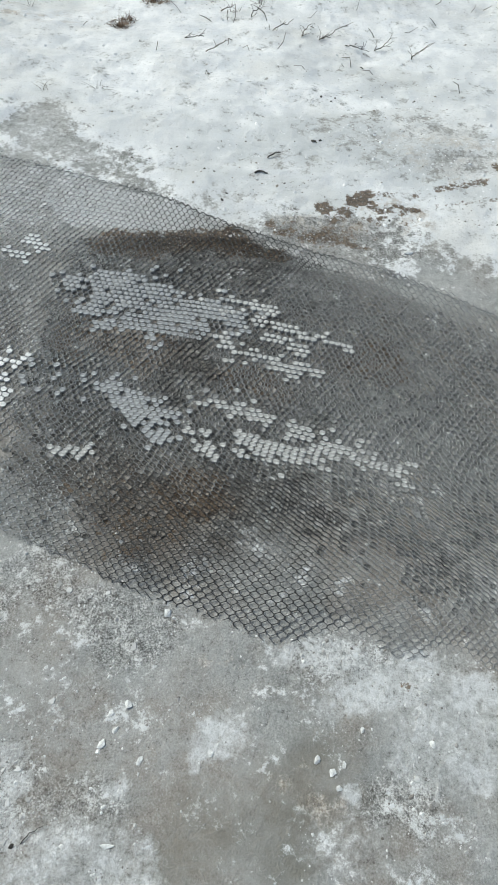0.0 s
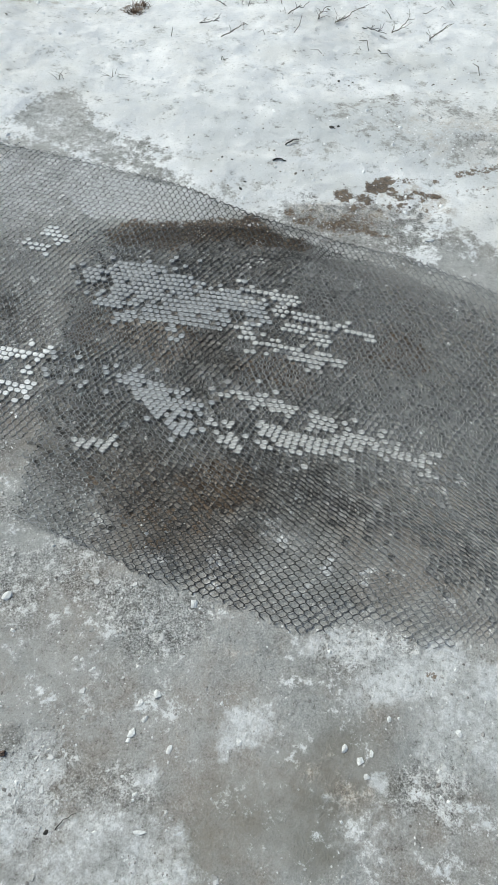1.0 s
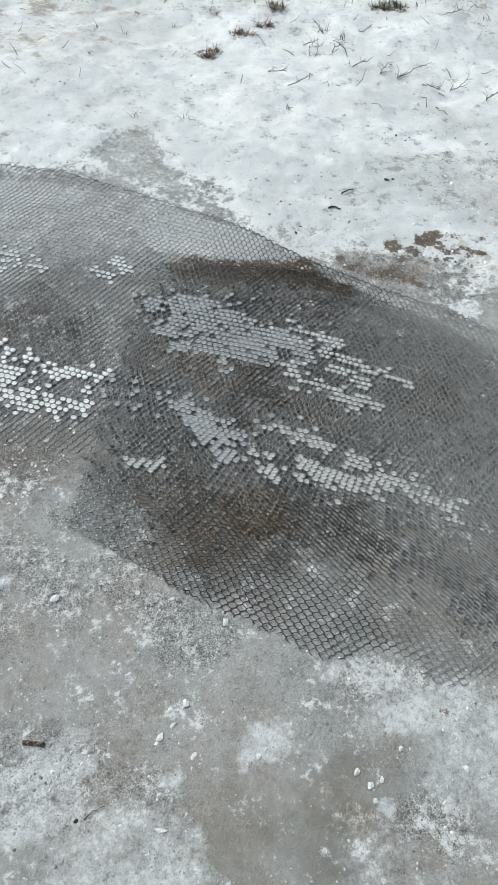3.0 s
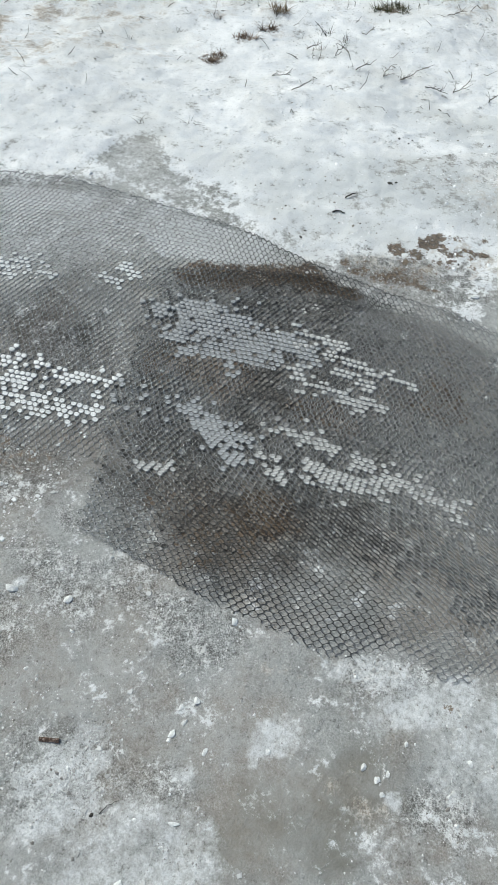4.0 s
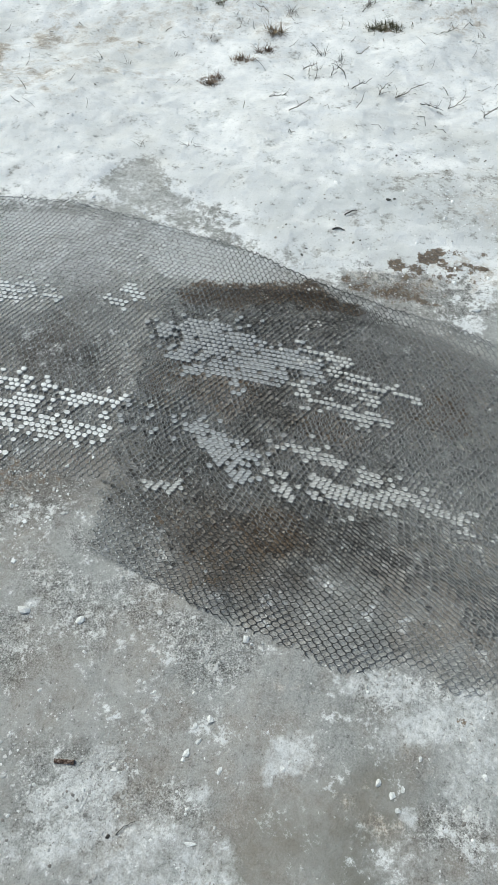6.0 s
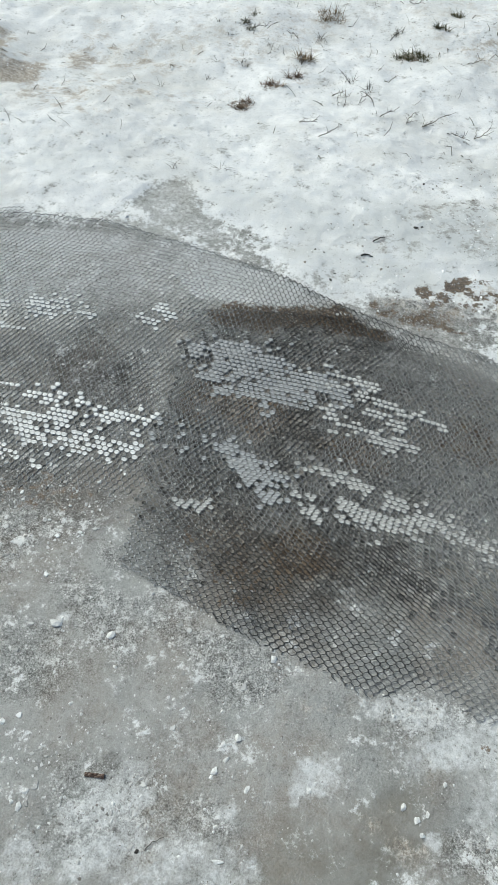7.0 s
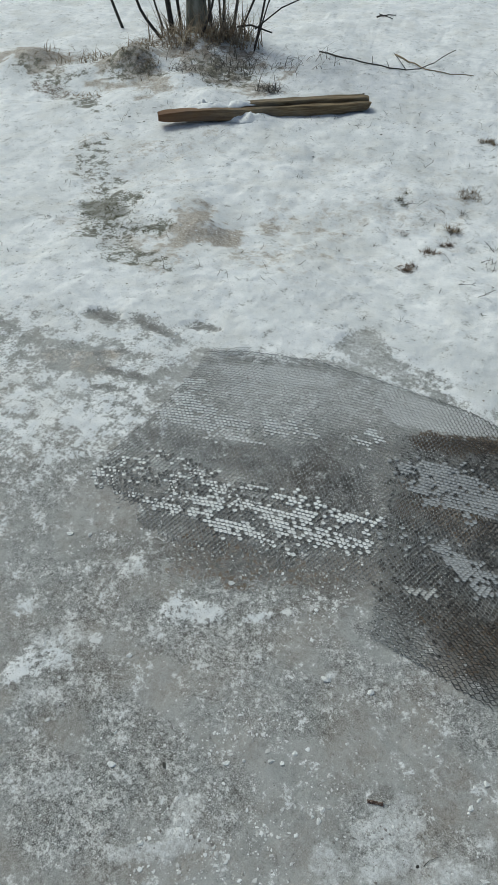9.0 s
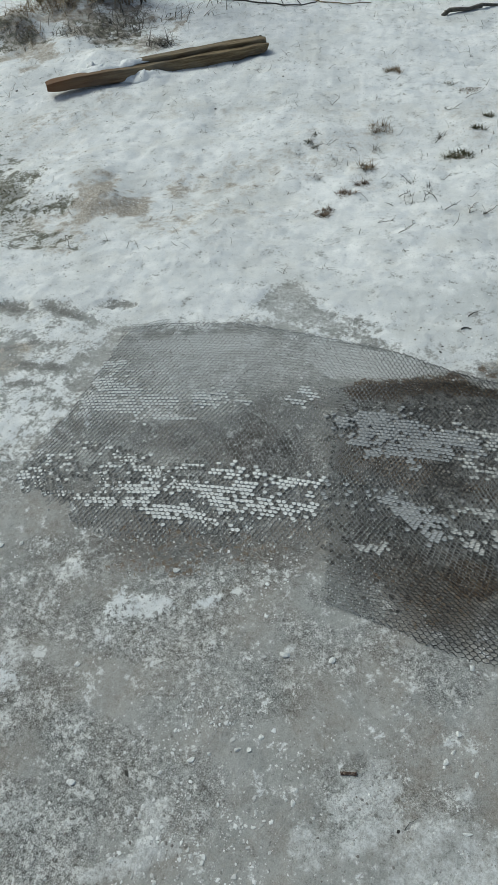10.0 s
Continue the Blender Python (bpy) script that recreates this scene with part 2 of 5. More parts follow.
VEIL_PATCHES += [
    (-0.28, 0.38, 0.069, 0.039, -6.0, 0.8250000000000001),
    (-0.39, 0.27, 0.066, 0.046, 5.0, 0.75),
    (-0.46, 0.68, 0.025, 0.015, 33.0, 0.8999999999999999),
    (-0.88, 1.71, 0.214, 0.17, 0.0, 0.8),
    (-0.39, 1.73, 0.166, 0.11, -16.0, 0.8),
    (-1.14, 1.54, 0.097, 0.135, -28.0, 0.5),
    (-0.13, 1.71, 0.132, 0.061, -19.0, 0.8),
    (0.2, 1.55, 0.094, 0.058, -5.0, 0.55),
    (-0.51, 1.75, 0.12, 0.128, -25.0, 0.6),
    (-0.15, 0.29, 0.2, 0.069, 12.0, 0.6),
    (-0.24, 0.39, 0.042, 0.029, 16.0, 0.8),
    (0.07, 0.48, 0.036, 0.035, 34.0, 0.8),
    (-0.29, 0.36, 0.104, 0.039, 22.0, 0.8),
    (-0.26, 0.31, 0.101, 0.036, 14.0, 0.85),
    (-0.06, 0.28, 0.088, 0.06, -13.0, 0.7),
]
VEIL_PATCHES += [
    (-0.72, 0.26, 0.095, 0.035, 75.0, 0.7),
    (-0.27, 0.42, 0.09, 0.033, 24.0, 0.7),
    (-0.29, 0.29, 0.08, 0.046, 22.0, 0.9),
    (-0.15, 0.24, 0.18, 0.033, 12.0, 0.8),
    (0.23, 0.61, 0.114, 0.033, 1.0, 0.8),
    (0.4, 0.6, 0.057, 0.046, -12.0, 0.9),
    (0.24, 0.38, 0.078, 0.029, 16.0, 0.4),
    (0.26, 0.33, 0.043, 0.023, 14.0, 0.35),
    (-1.18, 0.45, 0.093, 0.049, 19.0, 0.6),
    (-1.03, 0.27, 0.091, 0.041, 22.0, 0.6),
]
MOUNDS = [(-1.56, 4.40, 0.13, 0.05), (-2.45, 5.75, 0.55, 0.10), (-2.30, 5.0, 0.22, 0.07), (-2.82, 5.22, 0.28, 0.14), (-3.72, 5.15, 0.36, 0.12), (-3.2, 5.0, 0.2, 0.05), (-2.02, 4.72, 0.20, 0.06), (-1.50, 2.82, 0.17, 0.055), (-0.95, 2.55, 0.3, 0.03), (0.45, 3.15, 0.25, 0.04), (-1.75, 3.15, 0.35, 0.05)]
# runs of snow-filled cells: from x, y to x, y, half width, density
WHITE_STREAKS = [
    (-1.3, 1.19, -1.14, 1.18, 0.013, 0.9), (-1.3, 1.13, -1.12, 1.11, 0.019, 1.1), (-1.19, 1.3, -1.12, 1.29, 0.013, 0.7), (-1.26, 1.24, -1.18, 1.24, 0.013, 0.8), (-1.08, 1.1, -1.02, 1.09, 0.016, 1),
    (-1.06, 1.16, -1.0, 1.15, 0.01, 0.9), (-1.09, 1.22, -1.04, 1.22, 0.011, 0.9), (-1.04, 1.26, -0.96, 1.25, 0.02, 1.3), (-1.0, 1.14, -0.89, 1.14, 0.018, 1), (-1.0, 1.22, -0.9, 1.21, 0.013, 0.9),
    (-0.97, 1.09, -0.87, 1.07, 0.014, 1), (-0.88, 1.05, -0.8, 1.06, 0.021, 1.2), (-0.89, 1.13, -0.84, 1.13, 0.012, 0.9), (-0.92, 1.19, -0.86, 1.18, 0.017, 1), (-0.84, 1.16, -0.73, 1.15, 0.016, 1.2),
]
WHITE_STREAKS += [
    (-1.24, 1.21, -1.06, 1.19, 0.020, 0.85), (-1.16, 1.14, -1.02, 1.13, 0.015, 0.85), (-1.32, 1.16, -1.2, 1.15, 0.016, 0.9), (-0.78, 1.06, -0.7, 1.04, 0.013, 0.9), (-0.73, 1.13, -0.6, 1.15, 0.016, 1.1), (-0.72, 1.21, -0.58, 1.2, 0.016, 1.0), (-0.7, 1.1, -0.56, 1.09, 0.019, 1.3), (-0.56, 1.1, -0.43, 1.08, 0.017, 1.25),
    (-0.54, 1.19, -0.5, 1.17, 0.018, 1.3), (-0.48, 1.18, -0.41, 1.18, 0.012, 1.0), (-0.64, 1.17, -0.57, 1.15, 0.012, 0.9), (-0.85, 1.23, -0.76, 1.23, 0.01, 0.9), (-0.44, 1.14, -0.42, 1.11, 0.009, 0.8), (-0.65, 1.03, -0.63, 1.01, 0.009, 0.7),
]
# duller runs of snow on the far half of the sheet
DULL_STREAKS = [
    (-1.22, 1.66, -1.12, 1.67, 0.014, 0.7), (-1.21, 1.48, -1.16, 1.49, 0.021, 0.9), (-1.17, 1.56, -1.03, 1.53, 0.025, 1.0), (-1.14, 1.48, -0.99, 1.46, 0.025, 1.2), (-1.0, 1.5, -0.91, 1.49, 0.02, 1.1),
    (-0.83, 1.53, -0.75, 1.52, 0.022, 1), (-0.95, 1.43, -0.82, 1.42, 0.012, 0.8), (-0.82, 1.48, -0.76, 1.48, 0.012, 0.8), (-0.68, 1.5, -0.65, 1.5, 0.012, 0.9), (-0.52, 1.52, -0.47, 1.5, 0.009, 1),
    (-0.47, 1.57, -0.43, 1.52, 0.012, 1), (-1.18, 1.58, -1.08, 1.63, 0.014, 0.7),
]
GREY_STREAKS = [
    (-0.34, 1.42, -0.27, 1.41, 0.022, 0.9), (-0.29, 1.45, -0.19, 1.44, 0.019, 1.1), (-0.3, 1.36, -0.19, 1.38, 0.026, 1.1), (-0.26, 1.42, -0.1, 1.37, 0.038, 1.4), (-0.18, 1.32, -0.04, 1.31, 0.024, 1.2), (-0.11, 1.39, 0.04, 1.35, 0.024, 1.2),
    (-0.25, 1.31, -0.19, 1.29, 0.014, 0.8), (-0.13, 1.42, -0.05, 1.4, 0.015, 0.9), (-0.21, 1.13, -0.1, 1.07, 0.024, 0.9), (-0.15, 1.08, -0.07, 1.06, 0.02, 1.0), (-0.34, 1.16, -0.21, 1.14, 0.023, 0.35), (-0.13, 1.04, -0.06, 1.01, 0.018, 0.75),
]
PALE_STREAKS = [
    (0.02, 1.36, 0.09, 1.35, 0.01, 1), (0.04, 1.4, 0.13, 1.38, 0.01, 0.9), (0.1, 1.34, 0.17, 1.32, 0.013, 1.1), (0.11, 1.3, 0.21, 1.27, 0.01, 1.1), (0.16, 1.32, 0.22, 1.3, 0.01, 1), (0.24, 1.3, 0.3, 1.28, 0.009, 0.9),
    (0.08, 1.25, 0.18, 1.2, 0.013, 1), (0.18, 1.23, 0.23, 1.21, 0.008, 0.8), (0.01, 1.28, 0.06, 1.25, 0.015, 0.8), (-0.02, 1.11, 0.07, 1.11, 0.012, 0.7), (0.06, 1.1, 0.12, 1.08, 0.018, 1.0),
]
PALE_STREAKS += [
    (-0.04, 1.04, 0.02, 1.03, 0.011, 0.6), (0.0, 1.0, 0.08, 0.99, 0.013, 0.8), (0.08, 1.03, 0.14, 1.0, 0.018, 1.2), (0.13, 1.0, 0.25, 1.0, 0.014, 1.1), (0.17, 1.06, 0.24, 1.03, 0.015, 1.1), (0.24, 1.05, 0.32, 0.99, 0.012, 0.8),
    (0.32, 1.01, 0.4, 0.97, 0.017, 0.6), (-0.3, 0.98, -0.24, 0.97, 0.01, 0.6), (0.0, 1.44, -0.05, 1.4, 0.008, 0.3),
]
# grass tufts in the snow: x, y, spread, height, blades, kind (0 straw, 1 rusty, 2 mossy, 3 grey stalks)
TUFTS = [
    (-0.45, 2.74, 0.052, 0.045, 60, 1), (-0.35, 2.9, 0.043, 0.05, 40, 1), (-0.28, 3.01, 0.033, 0.06, 30, 1), (-0.25, 3.17, 0.039, 0.08, 34, 0), (-0.19, 3.61, 0.068, 0.07, 50, 0), (-0.53, 3.42, 0.043, 0.04, 34, 2),
    (-0.52, 3.52, 0.024, 0.03, 16, 2), (0.18, 3.28, 0.06, 0.05, 90, 2), (0.23, 3.26, 0.045, 0.03, 40, 2), (-0.06, 4.37, 0.055, 0.05, 80, 0), (0.33, 4.06, 0.08, 0.02, 60, 2), (0.23, 4.15, 0.033, 0.05, 16, 2),
    (0.32, 3.53, 0.027, 0.06, 30, 2), (0.39, 3.71, 0.031, 0.06, 26, 2), (-0.2, 3.41, 0.03, 0.1, 10, 3), (0.13, 3.51, 0.048, 0.07, 26, 3),
]
STALKS = [
    (-0.48, 3.08, 0.045, 0.05, 18, 3), (-0.61, 2.94, 0.028, 0.05, 9, 3), (-0.61, 3.07, 0.017, 0.06, 6, 3), (-0.79, 2.83, 0.016, 0.05, 5, 3), (-0.07, 2.86, 0.037, 0.06, 16, 3), (-0.05, 3.02, 0.049, 0.05, 18, 3),
    (0.04, 2.94, 0.042, 0.08, 20, 3), (0.4, 4.57, 0.043, 0.05, 14, 3), (0.13, 4.37, 0.049, 0.05, 12, 3), (-1.15, 3.63, 0.051, 0.05, 18, 3), (-0.18, 4.01, 0.017, 0.08, 7, 3), (-0.67, 3.42, 0.015, 0.05, 6, 3),
    (-0.6, 3.34, 0.018, 0.06, 7, 3), (-0.43, 3.29, 0.018, 0.04, 7, 3), (-0.9, 2.84, 0.021, 0.06, 8, 3),
]
STALKS += [
    (-1.37, 2.42, 0.03, 0.07, 10, 3), (0.02, 3.78, 0.019, 0.05, 8, 3), (0.07, 2.73, 0.036, 0.03, 14, 3), (0.25, 2.73, 0.051, 0.04, 22, 3), (0.39, 3.48, 0.023, 0.05, 8, 3), (-1.97, 3.34, 0.024, 0.05, 5, 3),
    (-2.70, 3.24, 0.06, 0.03, 14, 3), (-2.31, 2.75, 0.05, 0.05, 18, 3), (-2.48, 4.18, 0.011, 0.14, 4, 3), (-0.48, 3.88, 0.033, 0.03, 8, 3), (-0.58, 2.22, 0.04, 0.07, 9, 3), (-0.42, 2.24, 0.035, 0.08, 8, 3), (0.59, 3.22, 0.03, 0.08, 8, 3),
]
DIRT_PATCHES += [(x, y, r * 0.75, r * 0.65, 0, 0.62) for x, y, r, h, n, k in TUFTS]
BEIGE_DRIFTS = [(-0.6, 3.3, 0.7, 0.35, 5, 0.30), (0.5, 3.6, 0.6, 0.4, -10, 0.25), (-1.0, 2.7, 0.5, 0.15, 10, 0.28), (-0.4, 3.9, 0.6, 0.25, 0, 0.22), (-2.1, 3.4, 0.35, 0.3, 20, 0.28), (-2.0, 2.9, 0.3, 0.3, 0, 0.35), (0.7, 2.0, 0.35, 0.12, -5, 0.3), (-1.3, 3.9, 0.5, 0.15, 0, 0.25)]
STRAW_PATCHES += [(x, y, a, b, turn, v * 0.6) for x, y, a, b, turn, v in BEIGE_DRIFTS]
DIRT_PATCHES += [(-0.02, 1.60, 0.17, 0.055, -4, 1.35), (0.06, 1.58, 0.11, 0.05, -14, 1.4), (0.13, 1.56, 0.08, 0.028, -18, 1.0), (-0.23, 1.575, 0.19, 0.045, 4, 0.95), (-0.16, 1.24, 0.17, 0.06, -8, 0.75), (0.03, 1.20, 0.17, 0.06, -12, 0.7), (0.34, 1.22, 0.14, 0.08, -10, 0.55), (0.0, 0.90, 0.075, 0.055, -25, 0.9), (-0.30, 1.25, 0.06, 0.12, 0, 0.5), (-0.12, 0.86, 0.14, 0.07, -25, 0.45)]
VEIL_PATCHES += [(0.46, 0.50, 0.17, 0.09, 5, 0.6), (0.27, 0.33, 0.12, 0.04, 5, 0.35), (-0.56, 2.01, 0.13, 0.13, -30, 0.5), (-0.42, 1.92, 0.18, 0.07, -15, 0.5), (-0.75, 1.68, 0.48, 0.20, 5, 0.75), (-0.25, 1.67, 0.34, 0.10, -14, 1.1), (-0.22, 1.72, 0.22, 0.05, -16, 1.3), (-0.85, 1.78, 0.30, 0.07, 2, 1.1), (-1.05, 1.5, 0.2, 0.18, 0, 0.5)]
STRAW_PATCHES += [(-2.83, 5.15, 0.26, 0.32, 0, 0.85), (-3.65, 5.12, 0.34, 0.24, 0, 0.9), (-2.15, 5.35, 0.42, 0.30, 0, 0.75), (-1.53, 2.88, 0.17, 0.19, 0, 1.0), (-1.11, 3.03, 0.36, 0.10, 4, 0.30), (-1.15, 2.62, 0.40, 0.12, 12, 0.24)]
STRAW_PATCHES += [(0.0, 0.90, 0.085, 0.055, -25, 0.5), (0.36, 1.2, 0.10, 0.05, -10, 0.2)]


# ---- outlines of the two sheets of netting ----
def interp(table):
    xs, ys = zip(*table)
    return lambda x: np.interp(x, xs, ys)


TOP_A = interp([(-1.3, 1.80), (-1.15, 1.845), (-1.0, 1.885), (-0.73, 1.89), (-0.5, 1.84), (-0.2, 1.755), (0.03, 1.645), (0.23, 1.575), (0.42, 1.52), (0.65, 1.40), (1.3, 1.10)])
LEFT_A = interp([(0.8, -1.22), (1.15, -1.345), (1.31, -1.295), (1.55, -1.215), (1.79, -1.16), (1.9, -1.14)])
LOW_A = interp([(-1.3, 1.13), (-1.1, 1.02), (-0.94, 0.97), (-0.58, 0.97), (-0.3, 1.0), (1.3, 0.9)])
TOP_B = interp([(-0.45, 1.56), (-0.28, 1.58), (0.06, 1.61), (0.26, 1.53), (0.5, 1.42), (1.3, 1.02)])
LOW_B = interp([(-0.45, 0.83), (-0.38, 0.81), (-0.25, 0.765), (-0.05, 0.685), (0.15, 0.635), (0.36, 0.615), (0.53, 0.60), (1.3, 0.52)])
LEFT_B = interp([(0.7, -0.385), (0.83, -0.385), (1.11, -0.395), (1.35, -0.395), (1.6, -0.41)])


# ---- the lie of the land ----
def snow_amount(x, y):
    """0 where the ice is bare, 1 where snow lies."""
    x, y = np.asarray(x, float), np.asarray(y, float)
    edge = TOP_A(x) - 0.01 + 0.12 * sstep(0.0, 0.25, x) + 0.09 * fbm(x, y, 0.35, 3) + 0.12 * sstep(-1.0, -1.5, x) + 0.9 * fbm(x, y, 2.2, 6, 4) * sstep(1.8, 4.0, np.abs(x + 0.3))
    far = sstep(-0.06, 0.11, y - edge)
    left = sstep(1.10, 1.55, -x + 0.25 * fbm(x, y, 0.6, 8)) * sstep(0.75, 1.45, y + 0.2 * fbm(x, y * 3, 0.4, 9)) * (0.62 + 0.35 * fbm(x * 0.5, y * 3.2, 0.22, 19, 3))
    s = np.maximum(far, left)
    s = np.maximum(s, patches(x, y, SNOW_PATCHES, 0.45, 41))
    s = s * (1 - patches(x, y, BARE_PATCHES, 0.45, 43))
    return np.clip(s, 0, 1)


def land(x, y):
    x, y = np.asarray(x, float), np.asarray(y, float)
    z = -0.10 * sstep(2.0, 3.4, y)
    snow = snow_amount(x, y)
    z = z + snow * (0.004 + 0.042 * fbm(x, y, 0.50, 11, 4) * sstep(1.5, 2.5, y) + 0.008 * np.abs(fbm(x, y, 0.26, 18, 3)) * sstep(1.6, 2.3, y) + 0.006 * fbm(x, y, 0.11, 12, 4) + 0.0030 * fbm(x, y, 0.04, 15, 2))
    z = z + 0.005 * fbm(x, y, 0.5, 13, 3) + 0.0035 * fbm(x, y, 0.07, 14, 3)
    for px, py, r, h in MOUNDS:
        d2 = ((x - px) ** 2 + (y - py) ** 2) / (r * r)
        z = z + h * np.exp(-d2 * 1.6) * (1 + 0.3 * fbm(x, y, 0.15, 17, 3))
    return z


TABLE_X, TABLE_Y = np.arange(-5.0, 2.5, 0.0125), np.arange(-0.5, 8.0, 0.0125)
TABLE_Z = land(*[a.ravel() for a in np.meshgrid(TABLE_X, TABLE_Y)]).reshape(len(TABLE_Y), len(TABLE_X))


def ground_z(x, y):
    """The height of the ground, from a table."""
    i, j = (x + 5.0) / 0.0125, (y + 0.5) / 0.0125
    a, b = int(i), int(j)
    i, j = i - a, j - b
    z = TABLE_Z[b : b + 2, a : a + 2]
    return float((z[0, 0] * (1 - i) + z[0, 1] * i) * (1 - j) + (z[1, 0] * (1 - i) + z[1, 1] * i) * j)


# ---- materials ----
def material(name):
    m = bpy.data.materials.new(name)
    m.use_nodes = True
    return m, m.node_tree.nodes, m.node_tree.links, m.node_tree.nodes["Principled BSDF"]


def tex(nodes, links, kind, scale, detail=4.0, rough=0.55, vec=None):
    n = nodes.new(kind)
    n.inputs["Scale"].default_value = scale
    if kind == "ShaderNodeTexNoise":
        n.inputs["Detail"].default_value = detail
        n.inputs["Roughness"].default_value = rough
    if vec is None:
        vec = nodes.new("ShaderNodeNewGeometry").outputs["Position"]
    links.new(vec, n.inputs["Vector"])
    return n


def ramp(nodes, links, src, stops):
    r = nodes.new("ShaderNodeValToRGB")
    e = r.color_ramp.elements
    while len(e) < len(stops):
        e.new(0.5)
    for k, (p, c) in enumerate(stops):
        e[k].position = p
        e[k].color = (*c, 1) if isinstance(c, tuple) else (c, c, c, 1)
    links.new(src, r.inputs[0])
    return r.outputs[0]


def calc(nodes, links, op, a, b=None, clamp=False):
    n = nodes.new("ShaderNodeMath")
    n.operation = op
    n.use_clamp = clamp
    for k, v in enumerate((a, b)):
        if v is None:
            continue
        if isinstance(v, (int, float)):
            n.inputs[k].default_value = v
        else:
            links.new(v, n.inputs[k])
    return n.outputs[0]


def blend(nodes, links, fac, a, b, how="MIX"):
    n = nodes.new("ShaderNodeMix")
    n.data_type = "RGBA"
    n.blend_type = how
    for sock, v in ((n.inputs[0], fac), (n.inputs[6], a), (n.inputs[7], b)):
        if isinstance(v, tuple):
            sock.default_value = (*v, 1)
        elif isinstance(v, (int, float)):
            sock.default_value = v
        else:
            links.new(v, sock)
    return n.outputs[2]


def attr(nodes, name):
    n = nodes.new("ShaderNodeAttribute")
    n.attribute_name = name
    return n.outputs["Fac"]


def ground_material():
    m, N, L, bsdf = material("ice_and_snow")
    snow, dirt, straw, wet, grit, melt, veil, moss, slush = (attr(N, k) for k in ("snow", "dirt", "straw", "wet", "grit", "melt", "veil", "moss", "slush"))
    pos = N.new("ShaderNodeNewGeometry").outputs["Position"]

    def layer(scale, detail, rough, shift):
        mp = N.new("ShaderNodeMapping")
        mp.inputs["Location"].default_value = (shift, shift * 0.37, shift * 0.11)
        L.new(pos, mp.inputs["Vector"])
        return tex(N, L, "ShaderNodeTexNoise", scale, detail, rough, mp.outputs[0]).outputs[0]

    def mul(a, k):
        return calc(N, L, "MULTIPLY", a, k)

    def add(a, k):
        return calc(N, L, "ADD", a, k)

    wide = layer(2.6, 10, 0.62, 3.1)
    hue = layer(4.5, 8, 0.6, 7.7)
    patch = layer(13.0, 12, 0.68, 1.3)
    crust = layer(16.0, 12, 0.78, 11.9)
    fine = layer(85.0, 6, 0.75, 5.5)
    tiny = layer(330.0, 3, 0.7, 9.2)
    grain = add(mul(fine, 0.55), mul(tiny, 0.45))
    # clear grey ice, greenish to brownish, cloudy inside
    ice = ramp(N, L, wide, [(0.36, (0.235, 0.239, 0.226)), (0.50, (0.338, 0.342, 0.331)), (0.64, (0.43, 0.435, 0.425))])
    place = N.new("ShaderNodeSeparateXYZ")
    L.new(pos, place.inputs[0])
    muddy = calc(N, L, "MULTIPLY", ramp(N, L, add(place.outputs[0], mul(wide, 0.8)), [(0.0, 0.62), (0.45, 0.85)]), ramp(N, L, mul(place.outputs[1], 0.5), [(0.55, 1.0), (0.80, 0.45)]))
    ice = blend(N, L, calc(N, L, "MULTIPLY", ramp(N, L, hue, [(0.42, 0.0), (0.56, 1.0)]), muddy), ice, (0.320, 0.284, 0.248))
    ice = blend(N, L, ramp(N, L, add(mul(patch, 0.6), mul(crust, 0.4)), [(0.46, 0.0), (0.58, 0.75)]), ice, (0.46, 0.46, 0.452))
    ice = blend(N, L, mul(ramp(N, L, grain, [(0.42, 0.0), (0.58, 1.0)]), 0.30), ice, (0.50, 0.50, 0.49))
    rough_f = calc(N, L, "MULTIPLY", add(mul(grit, 0.42), 0.56), calc(N, L, "SUBTRACT", 1.0, calc(N, L, "MAXIMUM", mul(melt, 0.8), mul(veil, 0.55))), True)
    ice = blend(N, L, rough_f, ice, ramp(N, L, fine, [(0.38, 0.42), (0.50, 0.93), (0.60, 1.0)]), "MULTIPLY")
    ice = blend(N, L, mul(rough_f, 0.9), ice, ramp(N, L, tiny, [(0.40, 0.42), (0.52, 1.0)]), "MULTIPLY")
    ice = blend(N, L, mul(rough_f, ramp(N, L, tiny, [(0.54, 0.0), (0.62, 0.55)])), ice, (0.66, 0.655, 0.645))
    ice = blend(N, L, mul(rough_f, ramp(N, L, add(mul(grain, 0.8), mul(crust, 0.2)), [(0.535, 0.0), (0.575, 0.9)])), ice, (0.60, 0.605, 0.60))
    ice = blend(N, L, calc(N, L, "MULTIPLY", melt, ramp(N, L, add(mul(patch, 0.5), mul(wide, 0.5)), [(0.42, 0.95), (0.58, 0.45)])), ice, (0.205, 0.195, 0.165))
    cloud = add(veil, mul(calc(N, L, "SUBTRACT", add(mul(crust, 0.6), mul(fine, 0.4)), 0.5), 3.2))
    cloud = mul(ramp(N, L, cloud, [(0.30, 0.0), (0.95, 0.85)]), ramp(N, L, veil, [(0.04, 0.0), (0.30, 1.0)]))
    ice = blend(N, L, cloud, ice, ramp(N, L, grain, [(0.42, (0.54, 0.548, 0.55)), (0.56, (0.78, 0.79, 0.80))]))
    # dark thawed ice below the netting, sooty and brown
    dark = ramp(N, L, add(add(mul(tiny, 0.45), mul(fine, 0.3)), mul(crust, 0.25)), [(0.43, (0.010, 0.010, 0.010)), (0.49, (0.060, 0.057, 0.053)), (0.53, (0.18, 0.177, 0.172)), (0.58, (0.48, 0.485, 0.49))])
